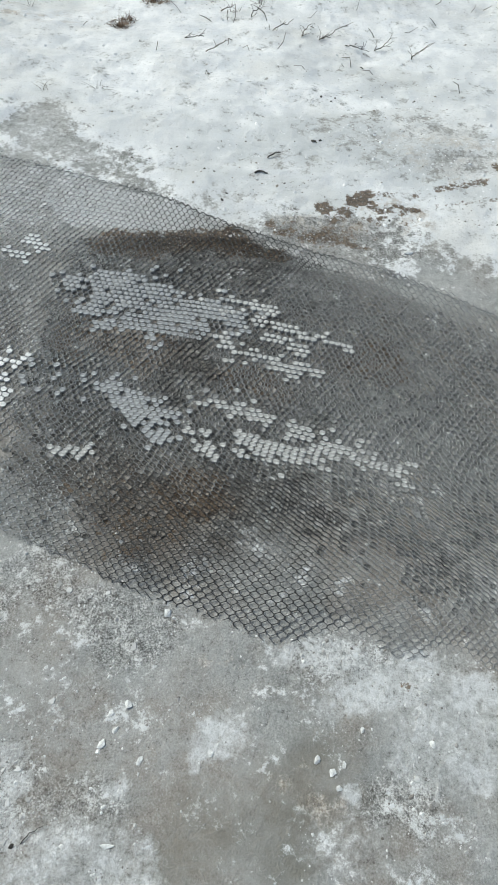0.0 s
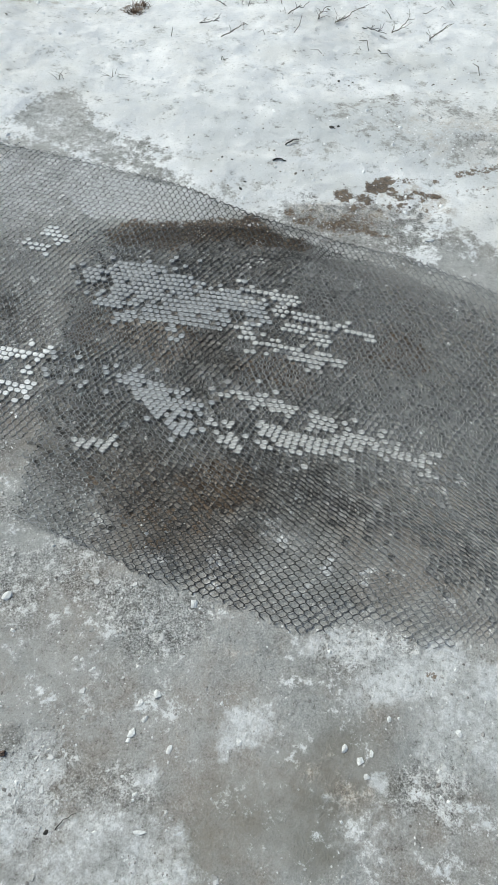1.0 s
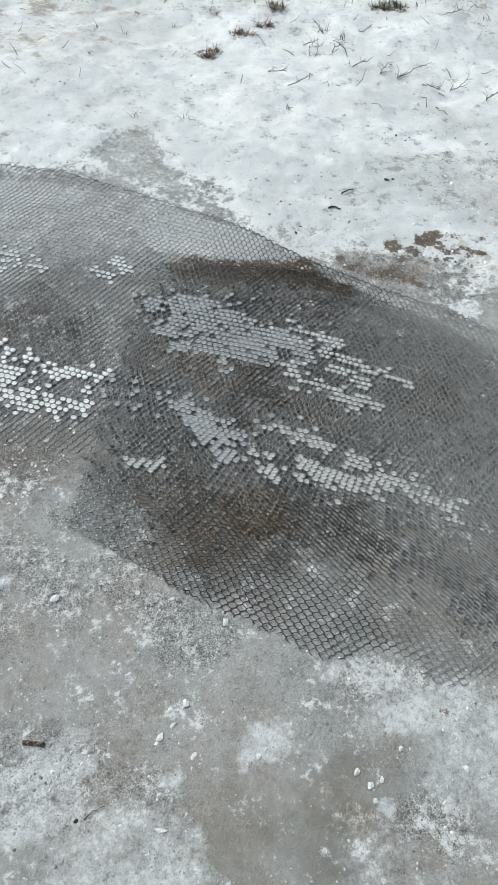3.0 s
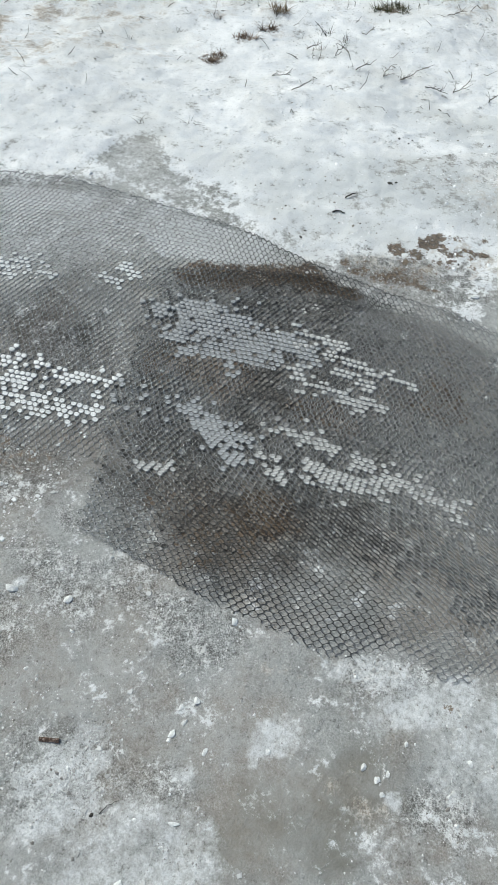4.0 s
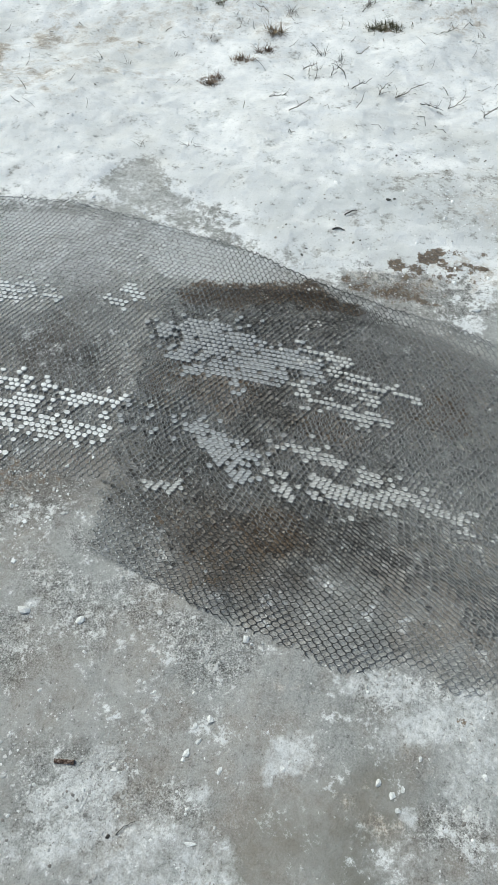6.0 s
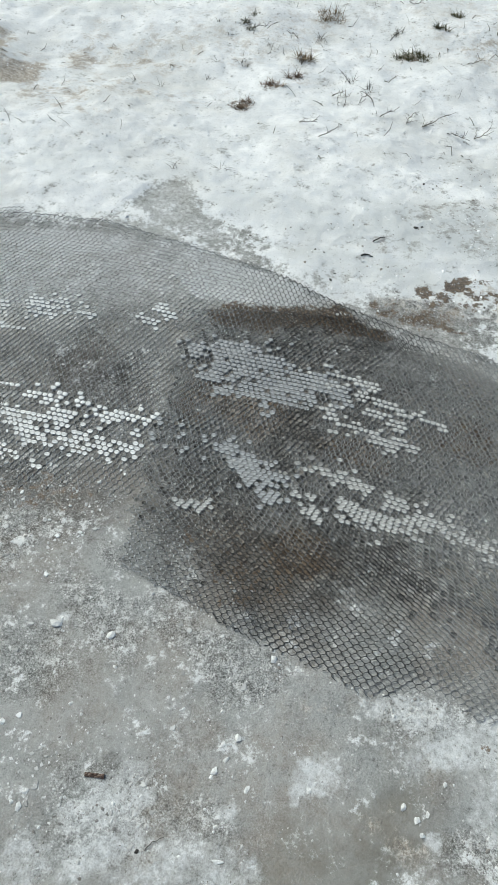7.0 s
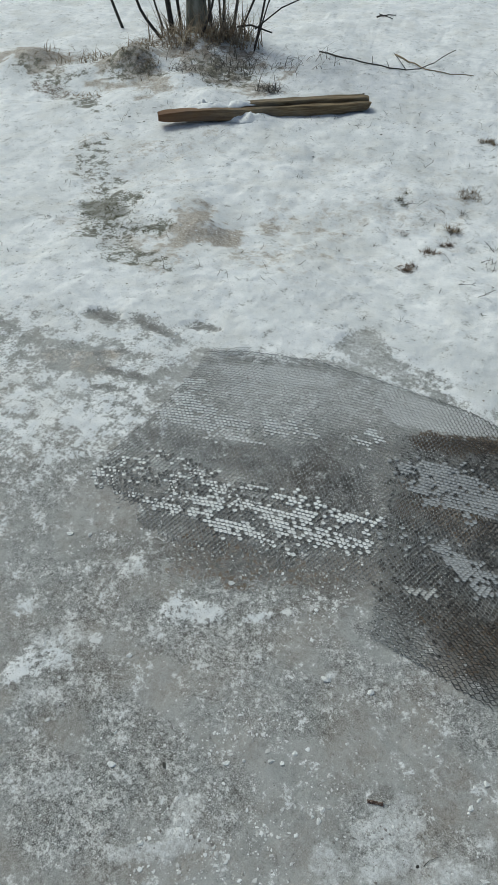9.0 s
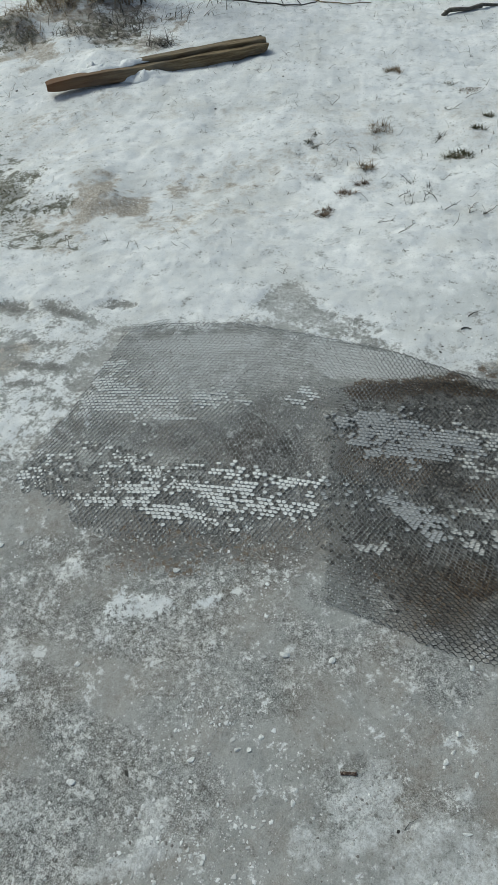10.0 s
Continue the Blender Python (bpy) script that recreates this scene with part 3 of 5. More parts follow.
    dark = blend(N, L, mul(ramp(N, L, hue, [(0.48, 0.0), (0.60, 1.0)]), 0.40), dark, (0.095, 0.070, 0.050))
    wet_f = calc(N, L, "MULTIPLY", wet, add(mul(calc(N, L, "SUBTRACT", patch, 0.5), 2.5), 0.85), True)
    ice = blend(N, L, wet_f, ice, dark)
    # frost crust frozen on in flakes
    f_src = add(add(mul(crust, 0.7), mul(fine, 0.3)), add(mul(grit, 0.030), mul(wet, -0.06)))
    frost = mul(ramp(N, L, f_src, [(0.53, 0.0), (0.575, 0.62)]), calc(N, L, "SUBTRACT", 1.0, mul(melt, 0.85)))
    ice = blend(N, L, frost, ice, ramp(N, L, grain, [(0.44, (0.30, 0.29, 0.275)), (0.54, (0.78, 0.775, 0.76))]))
    pit = ramp(N, L, add(add(mul(grain, 0.75), mul(crust, 0.25)), mul(grit, -0.018)), [(0.400, 1.0), (0.450, 0.0)])
    ice = blend(N, L, mul(pit, calc(N, L, "SUBTRACT", 0.6, mul(melt, 0.55))), ice, (0.10, 0.092, 0.082))
    # soil and beige plant litter
    soil = ramp(N, L, grain, [(0.42, (0.022, 0.015, 0.010)), (0.50, (0.090, 0.062, 0.041)), (0.58, (0.23, 0.175, 0.125))])
    beige = ramp(N, L, grain, [(0.42, (0.15, 0.125, 0.10)), (0.50, (0.36, 0.312, 0.258)), (0.58, (0.60, 0.56, 0.51))])
    # snow: granular, greyer where thin, with specks; the shade of hollows is painted as grey noise
    white = ramp(N, L, patch, [(0.38, (0.74, 0.76, 0.785)), (0.50, (0.84, 0.85, 0.86)), (0.62, (0.93, 0.935, 0.94))])
    white = blend(N, L, mul(ramp(N, L, wide, [(0.46, 0.0), (0.60, 1.0)]), 0.48), white, (0.60, 0.615, 0.62))
    white = blend(N, L, mul(ramp(N, L, hue, [(0.50, 0.0), (0.64, 1.0)]), 0.35), white, (0.66, 0.645, 0.60))
    white = blend(N, L, mul(ramp(N, L, grain, [(0.40, 1.0), (0.46, 0.0)]), 0.35), white, (0.40, 0.395, 0.38))
    white = blend(N, L, mul(ramp(N, L, crust, [(0.40, 1.0), (0.48, 0.0)]), 0.22), white, (0.45, 0.465, 0.47))
    white = blend(N, L, mul(ramp(N, L, tiny, [(0.38, 1.0), (0.46, 0.0)]), 0.18), white, (0.45, 0.45, 0.44))
    white = blend(N, L, calc(N, L, "MULTIPLY", slush, ramp(N, L, add(mul(patch, 0.6), mul(fine, 0.4)), [(0.40, 0.35), (0.56, 0.95)])), white, (0.54, 0.56, 0.565))
    rag = mul(calc(N, L, "SUBTRACT", add(mul(crust, 0.7), mul(fine, 0.3)), 0.5), 6.0)
    snow_f = ramp(N, L, add(snow, rag), [(0.30, 0.0), (0.70, 1.0)])
    col = blend(N, L, snow_f, ice, white)
    straw_f = mul(ramp(N, L, add(straw, rag), [(0.12, 0.0), (0.70, 0.92)]), ramp(N, L, straw, [(0.01, 0.0), (0.25, 1.0)]))
    col = blend(N, L, straw_f, col, beige)
    rag_soil = mul(calc(N, L, "SUBTRACT", add(mul(crust, 0.45), mul(fine, 0.55)), 0.5), 7.0)
    dirt_f = mul(ramp(N, L, add(dirt, rag_soil), [(0.38, 0.0), (0.72, 0.95)]), ramp(N, L, dirt, [(0.02, 0.0), (0.2, 1.0)]))
    col = blend(N, L, dirt_f, col, soil)
    # flattened mossy turf showing through in shreds
    turf = ramp(N, L, grain, [(0.42, (0.035, 0.036, 0.024)), (0.50, (0.105, 0.105, 0.075)), (0.58, (0.27, 0.26, 0.21))])
    moss_f = mul(ramp(N, L, add(moss, mul(rag, 1.3)), [(0.42, 0.0), (0.66, 0.92)]), ramp(N, L, moss, [(0.03, 0.0), (0.25, 1.0)]))
    col = blend(N, L, moss_f, col, turf)
    L.new(col, bsdf.inputs["Base Color"])
    dull = calc(N, L, "MAXIMUM", snow_f, calc(N, L, "MAXIMUM", dirt_f, frost))
    r1 = N.new("ShaderNodeMix")
    L.new(dull, r1.inputs[0])
    L.new(add(mul(patch, 0.5), 0.18), r1.inputs[2])
    r1.inputs[3].default_value = 0.62
    L.new(r1.outputs[0], bsdf.inputs["Roughness"])
    bsdf.inputs["IOR"].default_value = 1.31
    b1, b2 = N.new("ShaderNodeBump"), N.new("ShaderNodeBump")
    b1.inputs["Strength"].default_value, b1.inputs["Distance"].default_value = 0.6, 0.013
    L.new(crust, b1.inputs["Height"])
    b2.inputs["Strength"].default_value, b2.inputs["Distance"].default_value = 0.8, 0.005
    L.new(grain, b2.inputs["Height"])
    L.new(b1.outputs[0], b2.inputs["Normal"])
    L.new(b2.outputs[0], bsdf.inputs["Normal"])
    return m


def wire_material(name="weathered_galvanised_wire", pale=(0.40, 0.42, 0.44)):
    """Old galvanised wire: dark where bare, pale where rime has grown on it; glints painted pale at low x."""
    m, N, L, bsdf = material(name)
    pos = N.new("ShaderNodeNewGeometry").outputs["Position"]
    big = tex(N, L, "ShaderNodeTexNoise", 7.0, 6, 0.7, pos).outputs[0]
    small = tex(N, L, "ShaderNodeTexNoise", 150.0, 4, 0.7, pos).outputs[0]
    bare = ramp(N, L, small, [(0.40, (0.018, 0.018, 0.018)), (0.60, (0.075, 0.076, 0.077))])
    sep = N.new("ShaderNodeSeparateXYZ")
    L.new(pos, sep.inputs[0])
    thaw = ramp(N, L, calc(N, L, "MULTIPLY", sep.outputs[1], 0.5), [(0.44, 0.0), (0.50, 0.11), (0.72, 0.10), (0.80, 0.0)])
    thaw = calc(N, L, "ADD", thaw, ramp(N, L, sep.outputs[0], [(0.08, 0.0), (0.42, 0.15)]))
    rime = ramp(N, L, calc(N, L, "ADD", thaw, calc(N, L, "ADD", calc(N, L, "MULTIPLY", big, 0.7), calc(N, L, "MULTIPLY", small, 0.3))), [(0.53, 0.0), (0.62, 0.85)])
    # glints of the shiny wire, painted into its colour at low x
    east = calc(N, L, "ADD", sep.outputs[0], calc(N, L, "ADD", calc(N, L, "MULTIPLY", big, 0.3), 0.35))
    glint_mask = ramp(N, L, east, [(0.18, 1.0), (0.36, 0.0)])
    bare = blend(N, L, calc(N, L, "MULTIPLY", glint_mask, ramp(N, L, small, [(0.42, 0.0), (0.56, 0.9)])), bare, pale)
    col = blend(N, L, rime, bare, (0.34, 0.343, 0.347))
    L.new(col, bsdf.inputs["Base Color"])
    bsdf.inputs["Metallic"].default_value = 0.25
    L.new(calc(N, L, "ADD", calc(N, L, "MULTIPLY", rime, 0.35), 0.35), bsdf.inputs["Roughness"])
    return m


def simple(name, stops, scale, rough=0.8, metal=0.0, bump=0.3, dist=0.002, stretch=None, spec=0.5):
    """A mottled surface: colours over noise of one scale, with fine relief."""
    m, N, L, bsdf = material(name)
    co = N.new("ShaderNodeTexCoord").outputs["Object"]
    if stretch:
        mp = N.new("ShaderNodeMapping")
        mp.inputs["Scale"].default_value = stretch
        L.new(co, mp.inputs["Vector"])
        co = mp.outputs[0]
    a = tex(N, L, "ShaderNodeTexNoise", scale, 6, 0.62, co).outputs[0]
    b = tex(N, L, "ShaderNodeTexNoise", scale * 5.3, 4, 0.6, co).outputs[0]
    mixed = calc(N, L, "ADD", calc(N, L, "MULTIPLY", a, 0.7), calc(N, L, "MULTIPLY", b, 0.3))
    own = N.new("ShaderNodeObjectInfo").outputs["Random"]
    L.new(blend(N, L, 1.0, ramp(N, L, mixed, stops), ramp(N, L, own, [(0.0, 0.84), (1.0, 1.0)]), "MULTIPLY"), bsdf.inputs["Base Color"])
    bsdf.inputs["Roughness"].default_value = rough
    bsdf.inputs["Metallic"].default_value = metal
    bsdf.inputs["Specular IOR Level"].default_value = spec
    bp = N.new("ShaderNodeBump")
    bp.inputs["Strength"].default_value, bp.inputs["Distance"].default_value = bump, dist
    L.new(mixed, bp.inputs["Height"])
    L.new(bp.outputs[0], bsdf.inputs["Normal"])
    return m


M_GROUND = ground_material()
M_WIRE = wire_material()
# twists painted near white to stand for their glints
M_JOINT = wire_material("glint_painted_twist", (0.93, 0.95, 0.97))
M_SNOW = simple("crusted_snow", [(0.4, (0.74, 0.75, 0.76)), (0.6, (0.90, 0.905, 0.91))], 90, 0.75, 0, 0.4)
M_PLUG_WHITE = simple("white_snow_plug", [(0.4, (0.60, 0.605, 0.60)), (0.6, (0.84, 0.845, 0.845))], 110, 0.75, 0, 0.4)
M_PLUG_DULL = simple("thawing_snow_plug", [(0.4, (0.50, 0.51, 0.515)), (0.6, (0.74, 0.75, 0.755))], 110, 0.75, 0, 0.4)
M_PLUG_GREY = simple("grey_frost", [(0.38, (0.17, 0.175, 0.182)), (0.5, (0.32, 0.33, 0.34)), (0.62, (0.47, 0.482, 0.495))], 130, 0.7, 0, 0.4)
M_PLUG_PALE = simple("pale_frost", [(0.38, (0.24, 0.235, 0.225)), (0.5, (0.44, 0.44, 0.43)), (0.62, (0.62, 0.62, 0.61))], 130, 0.7, 0, 0.4)
M_CHIP = simple("chipped_ice", [(0.4, (0.56, 0.565, 0.56)), (0.6, (0.84, 0.85, 0.845))], 120, 0.45, 0, 0.4)
M_STRAW = simple("pale_dry_straw", [(0.35, (0.13, 0.095, 0.060)), (0.5, (0.34, 0.265, 0.18)), (0.65, (0.56, 0.48, 0.36))], 14, 0.85)
M_GRASS = simple("dead_grass", [(0.35, (0.085, 0.062, 0.035)), (0.5, (0.20, 0.145, 0.085)), (0.65, (0.40, 0.31, 0.19))], 40, 0.85)
M_GRASS_RED = simple("rusty_dead_grass", [(0.35, (0.055, 0.036, 0.025)), (0.5, (0.15, 0.098, 0.065)), (0.65, (0.33, 0.24, 0.165))], 40, 0.85)
M_MOSS = simple("frosted_moss", [(0.3, (0.036, 0.037, 0.016)), (0.55, (0.092, 0.088, 0.042)), (0.8, (0.20, 0.175, 0.10))], 60, 0.9)
M_STALK = simple("grey_dead_stalk", [(0.35, (0.05, 0.045, 0.036)), (0.65, (0.20, 0.18, 0.15))], 50, 0.85)
M_TWIG = simple("dark_twig_bark", [(0.3, (0.018, 0.016, 0.015)), (0.7, (0.06, 0.052, 0.045))], 70, 0.75)
M_BARK = simple("grey_green_bark", [(0.38, (0.09, 0.088, 0.065)), (0.5, (0.26, 0.255, 0.20)), (0.62, (0.46, 0.45, 0.38))], 18, 0.9, 0, 0.9, 0.012, (1, 1, 0.25))
M_STONE = simple("dark_grit_stone", [(0.3, (0.03, 0.028, 0.026)), (0.7, (0.10, 0.095, 0.088))], 120, 0.85)
M_RUST = simple("rust_brown_bark_chip", [(0.38, (0.030, 0.018, 0.013)), (0.52, (0.115, 0.070, 0.050)), (0.62, (0.36, 0.30, 0.26))], 260, 0.8)

# ---- mesh helpers ----
def mesh_object(name, verts, faces, mat, parent=None, smooth=False, label=""):
    me = bpy.data.meshes.new(name)
    me.from_pydata([tuple(map(float, v)) for v in verts] if not isinstance(verts, np.ndarray) else verts.tolist(), [], faces if isinstance(faces, list) else faces.tolist())
    me.materials.append(mat)
    if smooth:
        me.polygons.foreach_set("use_smooth", [True] * len(me.polygons))
    me.update()
    ob = new(name, me)
    if parent:
        ob.parent = parent
    if label:
        tagged(ob, label)
    return ob


def tube(path, radii, sides=6):
    """Rings along a path, closed at both ends: vertices and faces."""
    vs, fs = [], []
    n = len(path)
    path = [Vector(p) for p in path]
    for i, p in enumerate(path):
        d = (path[min(i + 1, n - 1)] - path[max(i - 1, 0)]).normalized()
        a = d.cross(Vector((0, 0, 1)))
        if a.length < 0.05:
            a = d.cross(Vector((1, 0, 0)))
        a.normalize()
        b = d.cross(a)
        for k in range(sides):
            w = 2 * math.pi * k / sides
            vs.append(p + (a * math.cos(w) + b * math.sin(w)) * radii[i])
    for i in range(n - 1):
        for k in range(sides):
            j = (k + 1) % sides
            fs.append((i * sides + k, i * sides + j, (i + 1) * sides + j, (i + 1) * sides + k))
    fs.append(tuple(range(sides))[::-1])
    fs.append(tuple((n - 1) * sides + k for k in range(sides)))
    return vs, fs


class Pile:
    """Collects pieces of geometry into one mesh."""

    def __init__(self):
        self.v, self.f = [], []

    def add(self, vf):
        o = len(self.v)
        self.v += vf[0]
        self.f += [tuple(i + o for i in f) for f in vf[1]]

    def done(self, name, mat, parent=None, smooth=True, label=""):
        return mesh_object(name, self.v, self.f, mat, parent, smooth, label)


def under_netting(x, y):
    """The dark thawed ice below the upper sheet."""
    w = 0.05 * fbm(x, y, 0.14, 31, 4) + 0.02 * fbm(x, y, 0.03, 32, 2)
    rim = np.minimum(np.minimum(TOP_B(x) - y + 0.03, (y - LOW_B(x)) * (0.8 - 0.42 * sstep(-0.1, 0.2, x))), (x - LEFT_B(y)) * 0.75) + w
    rim = np.minimum(rim, 1.25 - x)
    patch = 0.84 + 0.42 * fbm(x, y, 0.22, 33, 3) - 0.56 * sstep(0.02, 0.42, x + 0.5 * (1.1 - y) * (y < 1.1)) - 0.2 * sstep(0.95, 0.8, y) * sstep(0.0, 0.3, x)
    return sstep(0.0, 0.09, rim) * patch


# ---- ground ----
def spread(lo, hi, step, lo_near, hi_near, far):
    """Grid lines: even from lo to hi, slowly wider out to the near limits, then fast to the horizon."""
    core, up, down = list(np.arange(lo, hi, step)), [], []
    s, v = step, hi
    while v < far:
        up.append(v)
        s *= 1.012 if v < hi_near else 1.18
        v += s
    s, v = step, lo
    while v > -far:
        s *= 1.012 if v > lo_near else 1.18
        v -= s
        down.append(v)
    return np.array(down[::-1] + core + up)


def build_ground():
    gx = spread(-1.5, 0.75, 0.0075, -5.0, 2.0, 400)
    gy = spread(0.15, 2.3, 0.0075, -0.5, 8.0, 400)
    X, Y = np.meshgrid(gx, gy)
    X, Y = X.ravel(), Y.ravel()
    Z = land(X, Y)
    nx, ny = len(gx), len(gy)
    i = np.arange(nx - 1)[None, :] + np.arange(ny - 1)[:, None] * nx
    i = i.ravel()
    faces = np.stack([i, i + 1, i + nx + 1, i + nx], 1)
    me = bpy.data.meshes.new("ground")
    me.vertices.add(len(X))
    me.vertices.foreach_set("co", np.stack([X, Y, Z], 1).ravel())
    me.loops.add(faces.size)
    me.loops.foreach_set("vertex_index", faces.ravel().astype(np.int32))
    me.polygons.add(len(faces))
    me.polygons.foreach_set("loop_start", np.arange(0, faces.size, 4, dtype=np.int32))
    me.update(calc_edges=True)
    me.polygons.foreach_set("use_smooth", np.ones(len(faces), bool))
    layers = {
        "snow": snow_amount(X, Y),
        "dirt": patches(X, Y, DIRT_PATCHES, 0.85, 51),
        "wet": np.clip(np.maximum(patches(X, Y, WET_PATCHES, 0.35, 53), under_netting(X, Y)), 0, 1),
        "straw": patches(X, Y, STRAW_PATCHES, 0.75, 55),
        "slush": patches(X, Y, SLUSH_PATCHES, 0.6, 60),
        "moss": patches(X, Y, MOSS_PATCHES, 0.75, 59),
        "veil": patches(X, Y, VEIL_PATCHES, 0.3, 56),
        "melt": patches(X, Y, MELT_PATCHES, 0.3, 54),
        "grit": np.clip(patches(X, Y, GRIT_PATCHES, 0.5, 57) * 1.9 - 0.78 + 0.5 * fbm(X, Y, 0.35, 58, 3), -1, 1),
    }
    for k, v in layers.items():
        a = me.attributes.new(k, "FLOAT", "POINT")
        a.data.foreach_set("value", np.asarray(v, np.float32))
    me.materials.append(M_GROUND)
    ob = new("ground", me)
    tagged(ob, "grey rough ice with crusted dirty snow and bare soil", "ground", kind="structure")


build_ground()


# ---- wire netting ----
PITCH_A, ROW_A = 0.0145, 0.0127
PITCH_B, ROW_B = 0.0140, 0.0118


def netting(name, place, keep, u0, u1, v0, v1, thick, PITCH, ROW):
    """Hexagonal wire netting. place(u, v) lays the flat sheet on the ground, keep(x, y) tells where it exists. Returns thing and cells."""
    nu, nv = int((u1 - u0) / PITCH), int((v1 - v0) / ROW)
    twist, arm, cells = ([], []), ([], []), []
    tw = 0.42
    ids = np.arange(nu)
    for r in range(nv):
        shift = 0.5 * (r % 2)
        v = v0 + r * ROW
        u = u0 + (ids + shift) * PITCH
        # each junction: foot of the twist and its head
        foot = np.stack([u, np.full(nu, v)], 1)
        head = np.stack([u, np.full(nu, v + tw * ROW * 1.1)], 1)
        nl = np.stack([u - PITCH / 2, np.full(nu, v + ROW)], 1)
        nr = np.stack([u + PITCH / 2, np.full(nu, v + ROW)], 1)
        twist[0].append(foot), twist[1].append(head)
        arm[0].append(head), arm[1].append(nl)
        arm[0].append(head), arm[1].append(nr)
        cells.append(np.stack([u, np.full(nu, v + ROW * 1.15)], 1))
    made = []
    for (a, b), rad in ((arm, thick), (twist, thick * 1.75)):
        a, b = np.concatenate(a), np.concatenate(b)
        A, B = place(a[:, 0], a[:, 1]), place(b[:, 0], b[:, 1])
        ok = keep((A[:, 0] + B[:, 0]) / 2, (A[:, 1] + B[:, 1]) / 2)
        A, B = A[ok], B[ok]
        d = B - A
        d /= np.linalg.norm(d, axis=1)[:, None]
        s = np.cross(d, [0, 0, 1.0])
        s /= np.linalg.norm(s, axis=1)[:, None]
        w = np.cross(s, d)
        ring = []
        for P in (A, B):
            for k in range(3):
                an = 2 * math.pi * k / 3 + math.pi / 2
                ring.append(P + rad * (s * math.cos(an) + w * math.sin(an)))
        R = np.stack(ring, 1)
        n = len(A)
        o = 6 * np.arange(n)
        fs = [np.stack([o + k, o + (k + 1) % 3, o + 3 + (k + 1) % 3, o + 3 + k], 1) for k in range(3)]
        made.append((R.reshape(-1, 3), np.concatenate(fs)))
    thing = mesh_object(name, *made[0], M_WIRE, None, True)
    tagged(mesh_object("wire_twist", *made[1], M_JOINT, thing, True), kind="stuff")
    C = np.concatenate(cells)
    P = place(C[:, 0], C[:, 1])
    P2 = place(C[:, 0] + 0.01, C[:, 1])
    ang = np.arctan2(P2[:, 1] - P[:, 1], P2[:, 0] - P[:, 0])
    ok = keep(P[:, 0], P[:, 1])
    return thing, P[ok], ang[ok]


def plug_mesh(name, mat, seed, PITCH, ROW, fill):
    """A lump of snow that fills one cell: a flat six-sided cake with a slightly sunken, uneven top."""
    rng = random.Random(seed)
    rw, rh = PITCH * 0.48, ROW * fill
    out = [(-0.5, -0.30), (0.04, -0.47), (0.5, -0.34), (0.5, 0.30), (-0.04, 0.47), (-0.5, 0.34)]
    out = [(x * 2 * rw * rng.uniform(0.80, 1.04), y * 2 * rh * rng.uniform(0.82, 1.06)) for x, y in out]
    v = [(x, y, -0.004) for x, y in out] + [(x, y, 0.0012 + rng.uniform(-0.0005, 0.0005)) for x, y in out]
    v += [(x * 0.8, y * 0.8, 0.0018 + rng.uniform(-0.0005, 0.0005)) for x, y in out] + [(0, 0, 0.0014)]
    f = []
    for k in range(6):
        j = (k + 1) % 6
        f += [(k, j, 6 + j, 6 + k), (6 + k, 6 + j, 12 + j, 12 + k), (12 + k, 12 + j, 18)]
    me = bpy.data.meshes.new(name)
    me.from_pydata(v, [], f)
    me.materials.append(mat)
    return me


def streak_density(x, y, rows):
    d = np.zeros_like(x)
    for ax, ay, bx, by, w, p in rows:
        ex, ey = bx - ax, by - ay
        t = np.clip(((x - ax) * ex + (y - ay) * ey) / (ex * ex + ey * ey), 0, 1)
        off = np.hypot(x - ax - t * ex, y - ay - t * ey)
        d = np.maximum(d, p * (1 - sstep(0.75 * w, 1.6 * w, off + 0.5 * w * fbm(x, y, 0.06, 71, 2))))
    return d


def fill_cells(net, P, ang, rows, mat, seed, part_name, cell, most=300, gaps=0.10):
    rng = np.random.default_rng(seed)
    dens = 0.90 * streak_density(P[:, 0], P[:, 1], rows)
    clump = 0.5 + 0.5 * fbm(P[:, 0] + 3 + 0.3 * P[:, 1], (P[:, 1] + 0.12 * P[:, 0]) * 3.5, 0.055, seed, 2)
    halo = 0.10 * (streak_density(P[:, 0], P[:, 1], [(a, b, c, d, w * 2.0, 1.0) for a, b, c, d, w, p in rows]) > 0.3)
    dens = np.maximum(dens * (rng.uniform(0, 1, len(P)) > gaps), rng.uniform(0, 1, len(P)) < halo)
    pick = np.flatnonzero(dens * (0.45 + 1.1 * clump) > rng.uniform(0.30, 0.75, len(P)))
    meshes = [plug_mesh(part_name, mat, seed * 10 + k, *cell) for k in range(9)]
    rest = Pile()
    order = pick[np.argsort(P[pick, 1])]
    for n, i in enumerate(order):
        x, y, z = P[i]
        me = meshes[int(rng.integers(9))]
        m = Matrix.Translation((x, y, z - 0.001)) @ Matrix.Rotation(ang[i] + rng.normal(0, 0.05), 4, "Z") @ Matrix.Scale(float(rng.uniform(0.88, 1.05)), 4)
        if n < most:
            ob = new(part_name, me)
            ob.parent = net
            ob.matrix_world = m
        else:
            rest.add(([m @ v.co for v in me.vertices], [tuple(p.vertices) for p in me.polygons]))
    if rest.v:
        tagged(rest.done("snow_fill", mat, net), kind="stuff")


